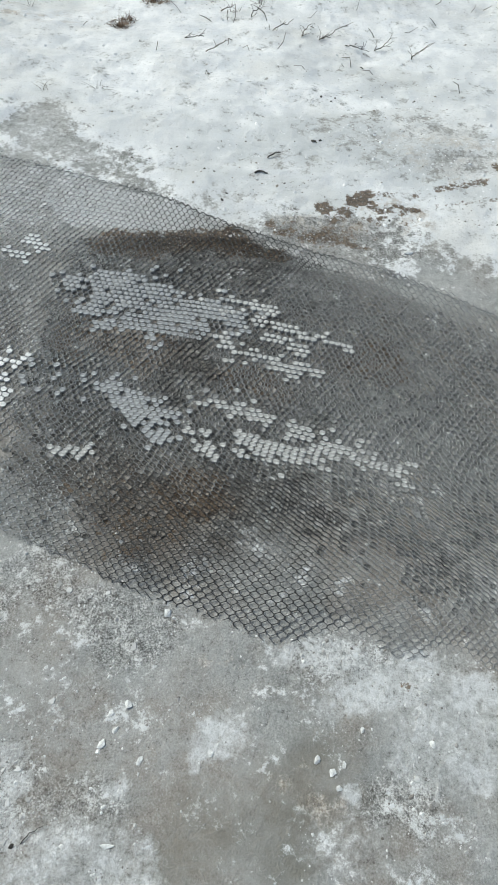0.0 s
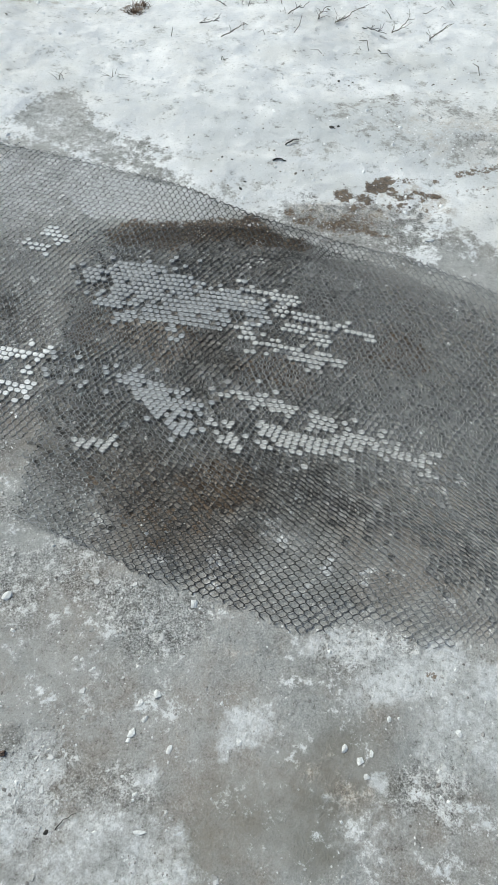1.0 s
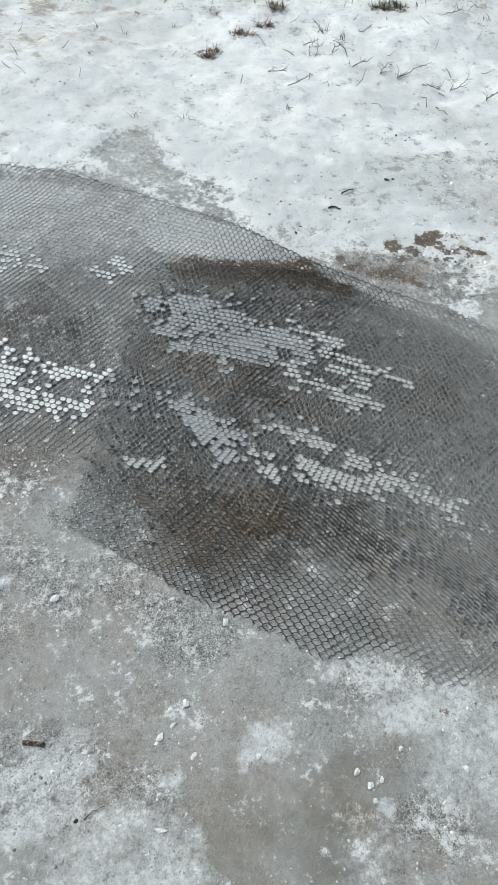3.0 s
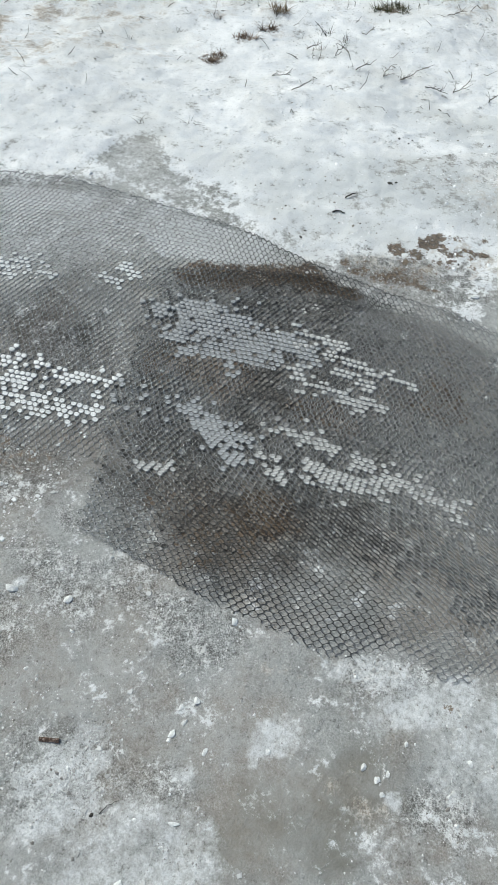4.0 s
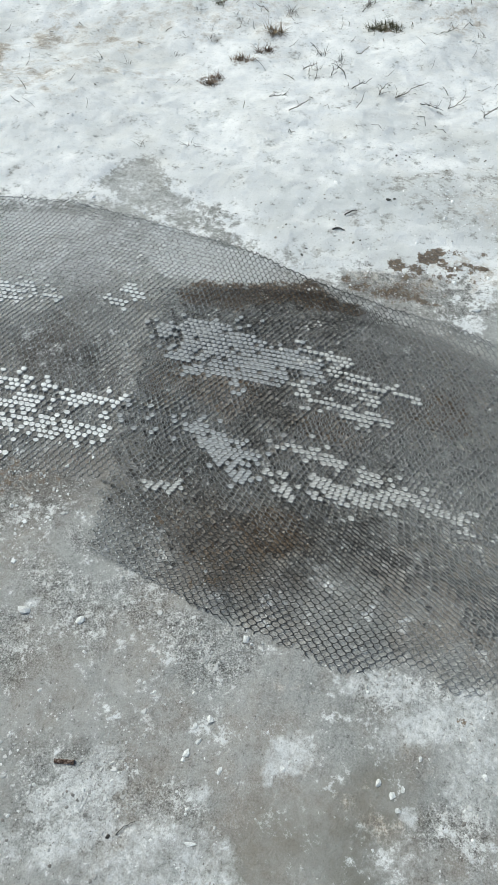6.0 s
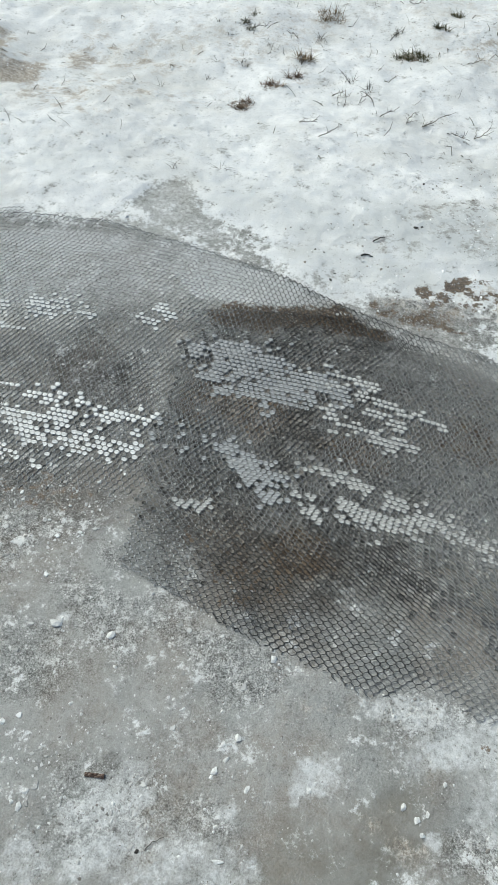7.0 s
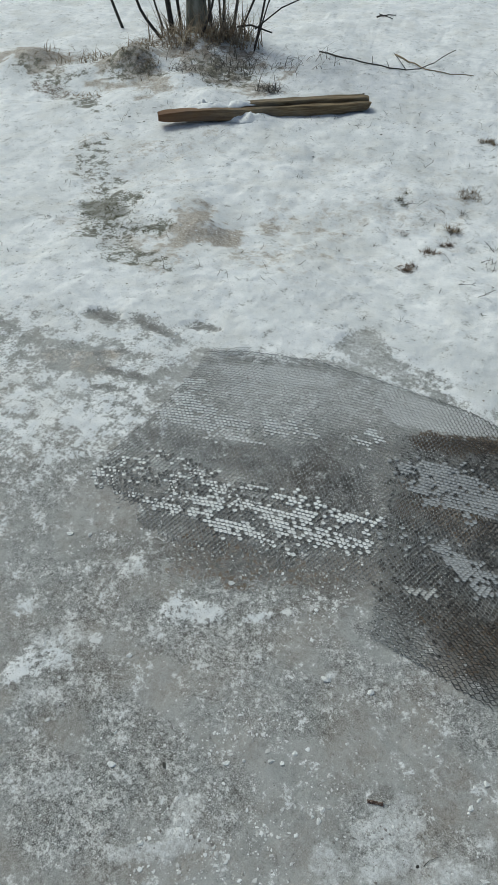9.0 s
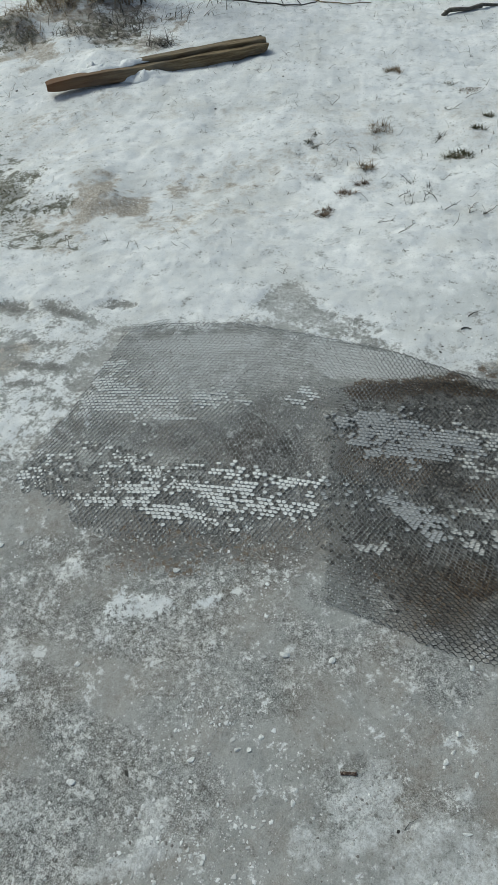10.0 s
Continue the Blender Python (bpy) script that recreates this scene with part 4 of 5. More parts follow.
def place_a(u, v):
    x = u + 0.012 * fbm(u, v, 0.5, 91, 2)
    y = 1.90 - 0.17 * (u + 0.9) ** 2 - 0.9 + v + 0.012 * fbm(u, v, 0.4, 92, 2)
    crease = sum(np.exp(-((((x - cx) * 0.92 - (y - 1.84) * 0.39) / 0.010) ** 2)) for cx in (-0.67, -0.625)) * sstep(1.74, 1.80, y)
    z = 0.011 * crease + land(x, y) + 0.002 + 0.003 * fbm(u, v, 0.2, 93, 2) + 0.012 * sstep(0.12, 0.0, TOP_A(x) - y)
    return np.stack([x, y, z], 1)


def keep_a(x, y):
    j = 0.008 * fbm(x, y, 0.03, 94, 2)
    sunk = fbm(x, y, 0.16, 95, 3) > 0.42 + 0.9 * sstep(1.15, 1.45, y)
    return (y < TOP_A(x) + j) & (x > LEFT_A(y) + j) & (y > LOW_A(x) + 6 * j) & ~sunk


def place_b(u, v):
    c, s = math.cos(radians(-8)), math.sin(radians(-8))
    # slack towards the near hem: cells pulled wide and aslant
    u = u + (0.05 + 0.32 * np.clip(u, 0, 0.6)) * sstep(0.30, -0.12, v)
    v = np.where(v < 0.26, 0.26 - (0.26 - v) * 0.78, v)
    x = -0.4 + u * c - v * s + 0.016 * fbm(u, v, 0.35, 81, 2)
    y = 0.85 + u * s + v * c + 0.016 * fbm(u, v, 0.3, 82, 2)
    rim = np.minimum(TOP_B(x) - y, y - LOW_B(x))
    z = land(x, y) + 0.005 + 0.005 * fbm(u, v, 0.2, 83, 2) * sstep(0, 0.15, rim)
    # the lower hem dips into the ice
    z = z - 0.0066 * sstep(0.10, 0.0, y - LOW_B(x)) * sstep(-0.25, 0.25, fbm(u, v, 0.10, 86, 3)) * sstep(-0.15, 0.10, x)
    return np.stack([x, y, z], 1)


def keep_b(x, y):
    j = 0.008 * fbm(x, y, 0.03, 84, 2)
    return (y < TOP_B(x) + j) & (x > LEFT_B(y) + 5 * j) & (y > LOW_B(x) + 2 * j)


net_a, cells_a, ang_a = netting("wire_netting", place_a, keep_a, -1.35, 1.35, -0.25, 1.1, 0.00085, PITCH_A, ROW_A)
tagged(net_a, "flat sheet of hexagonal wire netting frozen into grey ice", "wire netting")
fill_cells(net_a, cells_a, ang_a, WHITE_STREAKS, M_PLUG_WHITE, 7, "snow_plug", (PITCH_A, ROW_A, 0.53), 300, 0.17)
fill_cells(net_a, cells_a, ang_a, DULL_STREAKS, M_PLUG_DULL, 8, "dull_snow_plug", (PITCH_A, ROW_A, 0.50), 200, 0.12)
net_b, cells_b, ang_b = netting("wire_netting", place_b, keep_b, -0.5, 1.9, -0.55, 1.2, 0.00092, PITCH_B, ROW_B)
tagged(net_b, "dark weathered wire netting lying over another sheet, partly snow filled", "wire netting")
fill_cells(net_b, cells_b, ang_b, GREY_STREAKS, M_PLUG_GREY, 9, "frost_plug", (PITCH_B, ROW_B, 0.60), 200, 0.10)
fill_cells(net_b, cells_b, ang_b, PALE_STREAKS, M_PLUG_PALE, 12, "pale_frost_plug", (PITCH_B, ROW_B, 0.56), 200, 0.10)

def selvedge(net, xs, curve, seed, r=0.0013):
    """The twisted edge wire of a sheet, kinked at every cell."""
    rng = random.Random(seed)
    pts = []
    for i, x in enumerate(xs):
        y = float(curve(x)) + (0.0035 if i % 2 else -0.0035) + rng.uniform(-0.002, 0.002)
        pts.append(Vector((x, y, ground_z(x, y) + 0.006 + rng.uniform(-0.001, 0.002))))
    pile = Pile()
    pile.add(tube(pts, [r] * len(pts), 5))
    pile.done("selvedge_wire", M_WIRE, net)


selvedge(net_a, np.arange(-1.14, 1.2, 0.0097), TOP_A, 1)
selvedge(net_b, np.arange(-0.38, -0.06, 0.0093), LOW_B, 2, 0.001)
selvedge(net_b, np.arange(-0.40, 0.0, 0.0093), TOP_B, 3, 0.001)

def floor_chance_b(x, y):
    inner = np.minimum((y - LOW_B(x)) * 0.55, TOP_B(x) - y + 0.04) + 0.05 * fbm(x, y, 0.2, 75, 3)
    chance = sstep(0.03, 0.16, inner) * (0.88 - 0.12 * sstep(0.10, 0.42, x)) * (0.45 + 0.6 * (0.5 + 0.5 * fbm(x, y, 0.12, 76, 3))) * (0.35 + 0.65 * sstep(0.0, 0.12, x - LEFT_B(y)))
    # more plates among the plugs, their black tones painting the shaded holes
    return np.maximum(chance, 0.85 * np.maximum(streak_density(x, y, GREY_STREAKS), streak_density(x, y, PALE_STREAKS)))


def floor_chance_a(x, y):
    return 0.9 * streak_density(x, y, [(a, b, c, d, w * 1.3, p) for a, b, c, d, w, p in WHITE_STREAKS])


def cell_floors(net, P, ang, cell, seed, chance_at, frost_at):
    """Dirty ice and soil frozen into the single cells of a sheet, each at its own height and tone; the near-black tones
    paint the shade in open cells.
    """
    rng = np.random.default_rng(seed)
    x, y = P[:, 0], P[:, 1]
    chance = chance_at(x, y)
    pick = np.flatnonzero(rng.uniform(0, 1, len(P)) < chance)
    n = len(pick)
    hexa = np.array([(-0.5, -0.27), (0, -0.52), (0.5, -0.27), (0.5, 0.27), (0, 0.52), (-0.5, 0.27), (0, 0)])
    scale = rng.uniform(0.62, 1.0, (n, 1))
    jig = 1 + rng.uniform(-0.16, 0.16, (n, 7))
    hx, hy = hexa[:, 0] * cell[0] * scale * jig, hexa[:, 1] * cell[1] * 1.3 * scale * jig
    c, s = np.cos(ang[pick])[:, None], np.sin(ang[pick])[:, None]
    px, py = x[pick][:, None] + hx * c - hy * s, y[pick][:, None] + hx * s + hy * c
    pz = (land(x[pick], y[pick]) + 0.0022)[:, None] + rng.uniform(-0.0012, 0.0012, (n, 7)) - np.where(np.arange(7) == 6, 0.0012, 0)
    V = np.stack([px, py, pz], 2).reshape(-1, 3)
    fan = np.array([(k, (k + 1) % 6, 6) for k in range(6)])
    F = (fan[None] + 7 * np.arange(n)[:, None, None]).reshape(-1, 3)
    m, N, L, bsdf = material("dirty_shaded_cell_ice")
    g = N.new("ShaderNodeNewGeometry")
    # lowest tones: recess shade put into the colour; the others dirty ice
    tone = ramp(N, L, g.outputs["Random Per Island"], [(0.0, (0.006, 0.006, 0.006)), (0.45, (0.018, 0.017, 0.016)), (0.70, (0.050, 0.046, 0.042)), (0.88, (0.12, 0.116, 0.112)), (1.0, (0.30, 0.30, 0.30))])
    grime = tex(N, L, "ShaderNodeTexNoise", 240, 4, 0.7, g.outputs["Position"]).outputs[0]
    bsdf.inputs["Roughness"].default_value = 0.55
    soil = attr(N, "soil")
    col = blend(N, L, ramp(N, L, grime, [(0.47, 0.0), (0.60, 0.7)]), tone, (0.20, 0.19, 0.178))
    brown = ramp(N, L, grime, [(0.40, (0.018, 0.013, 0.010)), (0.52, (0.085, 0.061, 0.044)), (0.60, (0.30, 0.24, 0.18))])
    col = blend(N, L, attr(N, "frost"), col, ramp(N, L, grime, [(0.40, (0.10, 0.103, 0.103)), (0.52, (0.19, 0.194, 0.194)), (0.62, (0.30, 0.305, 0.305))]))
    L.new(blend(N, L, calc(N, L, "MULTIPLY", soil, 0.8, True), col, brown), bsdf.inputs["Base Color"])
    ob = mesh_object("shaded_cell_ice", V, F, m, net)
    a = ob.data.attributes.new("soil", "FLOAT", "POINT")
    a.data.foreach_set("value", np.asarray(patches(V[:, 0], V[:, 1], DIRT_PATCHES, 0.85, 51), np.float32))
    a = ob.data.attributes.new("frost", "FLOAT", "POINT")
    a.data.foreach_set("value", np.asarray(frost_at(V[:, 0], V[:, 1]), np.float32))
    tagged(ob, kind="stuff")


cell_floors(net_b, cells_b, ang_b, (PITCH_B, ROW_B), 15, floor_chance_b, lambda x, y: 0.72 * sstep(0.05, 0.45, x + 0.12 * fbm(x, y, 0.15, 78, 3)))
cell_floors(net_a, cells_a, ang_a, (PITCH_A, ROW_A), 19, floor_chance_a, lambda x, y: 0.20 + 0.3 * fbm(x, y, 0.10, 79, 3))


def place_fold(u, v):
    """The turned-up corner of the lower sheet."""
    x = u + 0.25 * v
    y = TOP_A(u) - 0.012 + 0.5 * v
    return np.stack([x, y, land(x, y) + 0.006 + 0.4 * v + 0.010 * fbm(u, v, 0.04, 97, 2)], 1)


fold, _, _ = netting("folded_corner", place_fold, lambda x, y: (y < TOP_A(x) + 0.03), -1.13, -0.98, 0.0, 0.045, 0.0008, PITCH_A, ROW_A)
fold.parent = net_a

# ---- timber beam ----
def timber_material():
    """Weathered softwood with long grain, cracks, and a damp reddish end."""
    m, N, L, bsdf = material("weathered_timber")
    co = N.new("ShaderNodeTexCoord").outputs["Object"]

    def grain(scale, stretch):
        mp = N.new("ShaderNodeMapping")
        mp.inputs["Scale"].default_value = stretch
        L.new(co, mp.inputs["Vector"])
        return tex(N, L, "ShaderNodeTexNoise", scale, 8, 0.66, mp.outputs[0]).outputs[0]

    streak, blotch, fibre = grain(30, (0.10, 1.0, 1.0)), grain(9, (0.5, 1, 1)), grain(140, (0.06, 1, 1))
    mix = calc(N, L, "ADD", calc(N, L, "MULTIPLY", streak, 0.6), calc(N, L, "MULTIPLY", fibre, 0.4))
    wood = ramp(N, L, mix, [(0.38, (0.030, 0.018, 0.009)), (0.46, (0.105, 0.070, 0.033)), (0.54, (0.205, 0.148, 0.078)), (0.64, (0.31, 0.245, 0.145))])
    grey = ramp(N, L, blotch, [(0.46, 0.0), (0.60, 0.55)])
    wood = blend(N, L, grey, wood, (0.20, 0.17, 0.125))
    sep = N.new("ShaderNodeSeparateXYZ")
    L.new(co, sep.inputs[0])
    damp = calc(N, L, "MULTIPLY", ramp(N, L, calc(N, L, "ADD", sep.outputs[0], calc(N, L, "MULTIPLY", blotch, 0.25)), [(0.12, 1.0), (0.75, 0.0)]), 0.9)
    L.new(blend(N, L, damp, wood, blend(N, L, mix, (0.070, 0.026, 0.010), (0.235, 0.112, 0.045))), bsdf.inputs["Base Color"])
    bsdf.inputs["Roughness"].default_value = 0.78
    bp = N.new("ShaderNodeBump")
    bp.inputs["Strength"].default_value, bp.inputs["Distance"].default_value = 0.8, 0.006
    L.new(mix, bp.inputs["Height"])
    L.new(bp.outputs[0], bsdf.inputs["Normal"])
    return m


def beam(ax, ay, bx, by, za, zb, wide, high):
    """An old rebated timber: worn edges, a step and a dark crack along its top, one end lifted off the snow."""
    length = math.hypot(bx - ax, by - ay)
    verts, faces = [], []
    n = 48
    prof = [(-0.50, -0.40), (-0.42, -0.50), (0.42, -0.50), (0.50, -0.42), (0.50, 0.42), (0.43, 0.50), (0.02, 0.50), (-0.03, 0.44), (-0.06, 0.02), (-0.10, 0.02), (-0.13, 0.26), (-0.44, 0.24), (-0.50, 0.15)]
    m = len(prof)
    rng = random.Random(4)
    for i in range(n + 1):
        t = i / n
        end = min(t, 1 - t) * length
        worn = 1 - 0.30 * math.exp(-end / 0.03)
        step = float(sstep(0.18, 0.45, t))
        worn *= 0.74 + 0.26 * float(sstep(0.0, 0.35, t))
        low = -0.30 * float(sstep(0.86, 0.90, t))
        bow = 0.012 * (1 - t) ** 2
        for k, (y, z) in enumerate(prof):
            j = 0.007 * float(fbm(np.array([t * 7 + k * 3.1]), np.array([k * 1.7]), 1.0, 61, 3)[0])
            zz = z * (step if k in (8, 9) else 1) + (0.30 * (1 - step) * (0.9 if k in (8, 9) else 0.0)) + (0.14 * (1 - step) if k in (10, 11) else 0)
            zz = (zz - (0.18 * (1 - step) if k in (4, 5, 6, 7) else 0)) * high * worn
            if k in (0, 1) and low:
                zz -= low * high * 0.5
            verts.append((t * length + (rng.uniform(-0.012, 0.012) if i in (0, n) else 0), y * wide * worn + j - 0.04 * (1 - t) ** 3, zz + j + high * 0.5 + bow))
    for i in range(n):
        for k in range(m):
            q = (k + 1) % m
            faces.append((i * m + k, (i + 1) * m + k, (i + 1) * m + q, i * m + q))
    faces.append(tuple(range(m)))
    faces.append(tuple(n * m + k for k in range(m))[::-1])
    ob = mesh_object("timber_beam", verts, faces, timber_material())
    tilt = math.asin((zb - za) / length)
    ob.matrix_world = Matrix.Translation((ax, ay, za)) @ Matrix.Rotation(math.atan2(by - ay, bx - ax), 4, "Z") @ Matrix.Rotation(-tilt, 4, "Y")
    return ob


tb = beam(-2.215, 4.20, -0.89, 4.76, ground_z(-2.215, 4.20) + 0.0, ground_z(-0.90, 4.76) - 0.006, 0.115, 0.092)
tagged(tb, "weathered brown squared timber beam with a long crack, lying on snow", "timber beam")


def snow_lump(x, y, z, lx, ly, h, turn, seed):
    """A low drift of snow with an uneven outline."""
    v, f = [], []
    rings, sides = 9, 30
    for r in range(rings + 1):
        t = r / rings
        for k in range(sides):
            w = 2 * math.pi * k / sides
            e = 1 + 0.4 * noise.noise(Vector((math.cos(w) * 1.5 + seed, math.sin(w) * 1.5, seed * 0.7)))
            px, py = math.cos(w) * lx * t * e, math.sin(w) * ly * t * e
            pz = h * (1 - t ** 3) * (1 + 0.8 * noise.noise(Vector((px * 22, py * 22, seed))) + 0.5 * noise.noise(Vector((px * 60, py * 60, seed)))) - 0.014 * t
            v.append((px, py, pz))
    for r in range(rings):
        for k in range(sides):
            j = (k + 1) % sides
            f.append((r * sides + k, r * sides + j, (r + 1) * sides + j, (r + 1) * sides + k))
    f.append(tuple(rings * sides + k for k in range(sides)))
    ob = mesh_object("snow_lump", v, f, M_SNOW, None, True)
    ob.matrix_world = pose(x, y, z, 0, 0, turn)
    return ob


beam_turn = math.degrees(math.atan2(0.58, 1.36))
beam_top = ground_z(-2.26, 4.18) + 0.076
tagged(snow_lump(-1.88, 4.350, beam_top + 0.014, 0.16, 0.052, 0.016, beam_turn, 3), "cap of white snow lying on the timber beam", "snow")
tagged(snow_lump(-1.73, 4.415, beam_top + 0.014, 0.12, 0.050, 0.013, beam_turn, 5), "thin crust of snow lying on the timber beam", "snow")
tagged(snow_lump(-1.97, 4.44, ground_z(-1.97, 4.44) - 0.01, 0.14, 0.07, 0.066, beam_turn, 6), "heap of snow piled up behind the timber beam", "snow")
tagged(snow_lump(-1.62, 4.37, ground_z(-1.62, 4.37) - 0.012, 0.15, 0.075, 0.034, 15, 8), "small heap of snow banked against the timber beam", "snow")


# ---- bare tree with its suckers ----
def stem_path(x, y, z, leans, step=0.28):
    pts = [Vector((x, y, z))]
    for dx, dy in leans:
        pts.append(pts[-1] + Vector((dx, dy, 1)).normalized() * step)
    return pts


def build_tree():
    tree = new("tree")
    bx, by = -2.52, 6.0
    bz = ground_z(bx, by)
    tree.location = (bx, by, bz)
    rng = random.Random(21)
    # trunk with a flared, lumpy foot
    v, f = [], []
    n, sides = 26, 20
    for i in range(n + 1):
        t = i / n
        h = t * 3.2
        r = 0.078 * (1 - 0.35 * t) + 0.035 * math.exp(-h / 0.16)
        for k in range(sides):
            w = 2 * math.pi * k / sides
            rr = r * (1 + 0.10 * noise.noise(Vector((math.cos(w) * 1.6, math.sin(w) * 1.6, h * 2.2))) + 0.05 * math.sin(w * 5 + h))
            v.append((math.cos(w) * rr + 0.05 * h * t, math.sin(w) * rr + 0.03 * h, h - 0.06))
    for i in range(n):
        for k in range(sides):
            j = (k + 1) % sides
            f.append((i * sides + k, i * sides + j, (i + 1) * sides + j, (i + 1) * sides + k))
    f.append(tuple(n * sides + k for k in range(sides)))
    mesh_object("trunk", v, f, M_BARK, tree, True, "grey green cracked trunk")
    stems = [
        (-0.20, -0.30, 0.017, (-0.75, -0.25, -0.12, -0.05, 0.0, 0.05), M_TWIG), (-0.17, -0.14, 0.030, (-0.12, -0.10, -0.12, -0.02, 0.02, 0.05), M_TWIG),
        (-0.13, -0.02, 0.018, (-0.10, -0.08, 0.0, 0.04, 0.05, 0.05), M_TWIG), (0.14, -0.04, 0.020, (0.02, 0.03, -0.03, 0.04, 0.06, 0.05), M_STALK),
        (0.10, -0.24, 0.015, (0.40, 0.28, 0.18, 0.1, 0.1, 0.0), M_TWIG), (0.24, -0.05, 0.020, (0.12, 0.05, 0.10, 0.05, 0.0, 0.1), M_STALK),
    ]
    stems += [
        (0.30, 0.02, 0.017, (0.10, 0.14, 0.10, 0.05, 0.1, 0.1), M_STALK), (0.34, 0.05, 0.012, (0.45, 0.50, 0.35, 0.3, 0.2, 0.2), M_TWIG),
        (0.54, -0.18, 0.012, (0.30, 0.26, 0.22, 0.15, 0.2, 0.1), M_TWIG), (0.55, -0.24, 0.008, (0.42, 0.38, 0.30, 0.3, 0.2, 0.2), M_TWIG),
        (-0.78, 0.22, 0.017, (-0.30, -0.25, -0.2, -0.1, 0.0, 0.0), M_TWIG), (-0.36, 0.15, 0.012, (-0.22, -0.26, -0.1, -0.1, 0.0, 0.1), M_TWIG),
        (-0.28, 0.10, 0.010, (0.0, 0.04, 0.0, 0.02, 0.05, 0.0), M_TWIG), (0.18, 0.12, 0.013, (0.05, -0.05, 0.1, 0.1, 0.1, 0.1), M_STALK),
    ]
    for dx, dy, r, leans, mat in stems:
        z = ground_z(bx + dx, by + dy) - bz - 0.03
        pts = stem_path(dx, dy, z, [(a + rng.uniform(-0.12, 0.12), rng.uniform(-0.08, 0.10)) for a in leans])
        # round the bends off
        fine = []
        for i in range(len(pts) - 1):
            for q in range(4):
                t = q / 4
                p0, p1, p2, p3 = pts[max(i - 1, 0)], pts[i], pts[i + 1], pts[min(i + 2, len(pts) - 1)]
                fine.append(0.5 * ((2 * p1) + (p2 - p0) * t + (2 * p0 - 5 * p1 + 4 * p2 - p3) * t * t + (3 * p1 - p0 - 3 * p2 + p3) * t ** 3))
        fine.append(pts[-1])
        m = len(fine)
        pile = Pile()
        pile.add(tube(fine, [r * 0.8 * (1 - 0.65 * i / m) * rng.uniform(0.93, 1.07) for i in range(m)], 8))
        for _ in range(3):
            i = rng.randrange(5, m - 4)
            d = Vector((rng.uniform(-1, 1), rng.uniform(-0.6, 0.6), rng.uniform(0.4, 1))).normalized() * rng.uniform(0.15, 0.4)
            pile.add(tube([fine[i], fine[i] + d * 0.5 + Vector((0, 0, 0.01)), fine[i] + d], [r * 0.35, r * 0.25, r * 0.1], 5))
        pile.done("stem", mat, tree)
    # two low side shoots
    for pts, r in (([(0.36, -0.02, 0.06), (0.50, -0.10, 0.10), (0.70, -0.20, 0.08)], 0.009), ([(0.56, -0.2, 0.10), (0.78, -0.22, 0.26), (1.02, -0.2, 0.36), (1.22, -0.2, 0.42)], 0.007)):
        pile = Pile()
        pile.add(tube(pts, [r * (1 - 0.2 * i) for i in range(len(pts))], 6))
        pile.done("shoot", M_TWIG, tree)
    tagged(tree, "bare winter tree with thin dark suckers round its foot", "tree")


build_tree()


def blade(x, y, z, dx, dy, h, width, droop, rng):
    """A thin bent strip with a ridge, tapering to its tip."""
    pts = []
    for k in range(4):
        t = k / 3
        pts.append(Vector((x + dx * t ** 1.4, y + dy * t ** 1.4, z + h * (t - droop * t * t))))
    side = Vector((-dy, dx, 0))
    if side.length < 1e-5:
        side = Vector((1, 0, 0))
    side.normalize()
    vs, fs = [], []
    for k, p in enumerate(pts):
        w = width * (1 - k / 3.2)
        vs += [p - side * w, p + Vector((0, 0, w * 0.7)), p + side * w]
        if k:
            o = 3 * k
            fs += [(o - 3, o - 2, o + 1, o), (o - 2, o - 1, o + 2, o + 1)]
    return vs, fs


def tuft(name, x, y, spread_r, height, count, mat, seed, wide=0.0011, messy=1.0):
    rng = random.Random(seed)
    pile = Pile()
    z0 = ground_z(x, y)
    hearts = []
    for _ in range(5 if spread_r < 0.1 else 40):
        w, q = rng.uniform(0, 2 * math.pi), spread_r * math.sqrt(rng.random())
        hearts.append((math.cos(w) * q, math.sin(w) * q * 0.8))
    for _ in range(count):
        a, r = rng.uniform(0, 2 * math.pi), spread_r * 0.5 * rng.random()
        hx, hy = rng.choice(hearts)
        px, py = hx + math.cos(a) * r, hy + math.sin(a) * r * 0.75
        b, reach = rng.uniform(0, 2 * math.pi), height * rng.uniform(0.15, 0.95) * messy
        pile.add(blade(px, py, ground_z(x + px, y + py) - z0 - 0.004, math.cos(b) * reach, math.sin(b) * reach, height * rng.choice((0.25, 0.4, 0.5, 0.7, 1.05)) * rng.uniform(0.8, 1.1), wide * rng.uniform(0.7, 1.5), rng.uniform(0.1, 0.75 * messy), rng))
    ob = pile.done(name, mat)
    ob.location = (x, y, z0)
    return ob


KINDS = [
    (M_GRASS, "tuft of dry straw-coloured grass poking through snow"),
    (M_GRASS_RED, "tuft of rusty brown dead grass in a thawed hole"),
    (M_MOSS, "cushion of dark olive moss and short grass in snow"),
    (M_STALK, "few grey dead grass stalks poking through snow"),
]
for n, (x, y, r, h, count, kind) in enumerate(TUFTS + STALKS):
    mat, label = KINDS[kind]
    wide = 0.0016 if n < len(TUFTS) else 0.0014
    tagged(tuft("grass_tuft", x, y, r if kind < 3 else r * 0.6, h * 0.8, count * (3 if kind < 3 else 1), mat, 100 + n, wide), label, "grass tuft", "grass tufts in the snow")

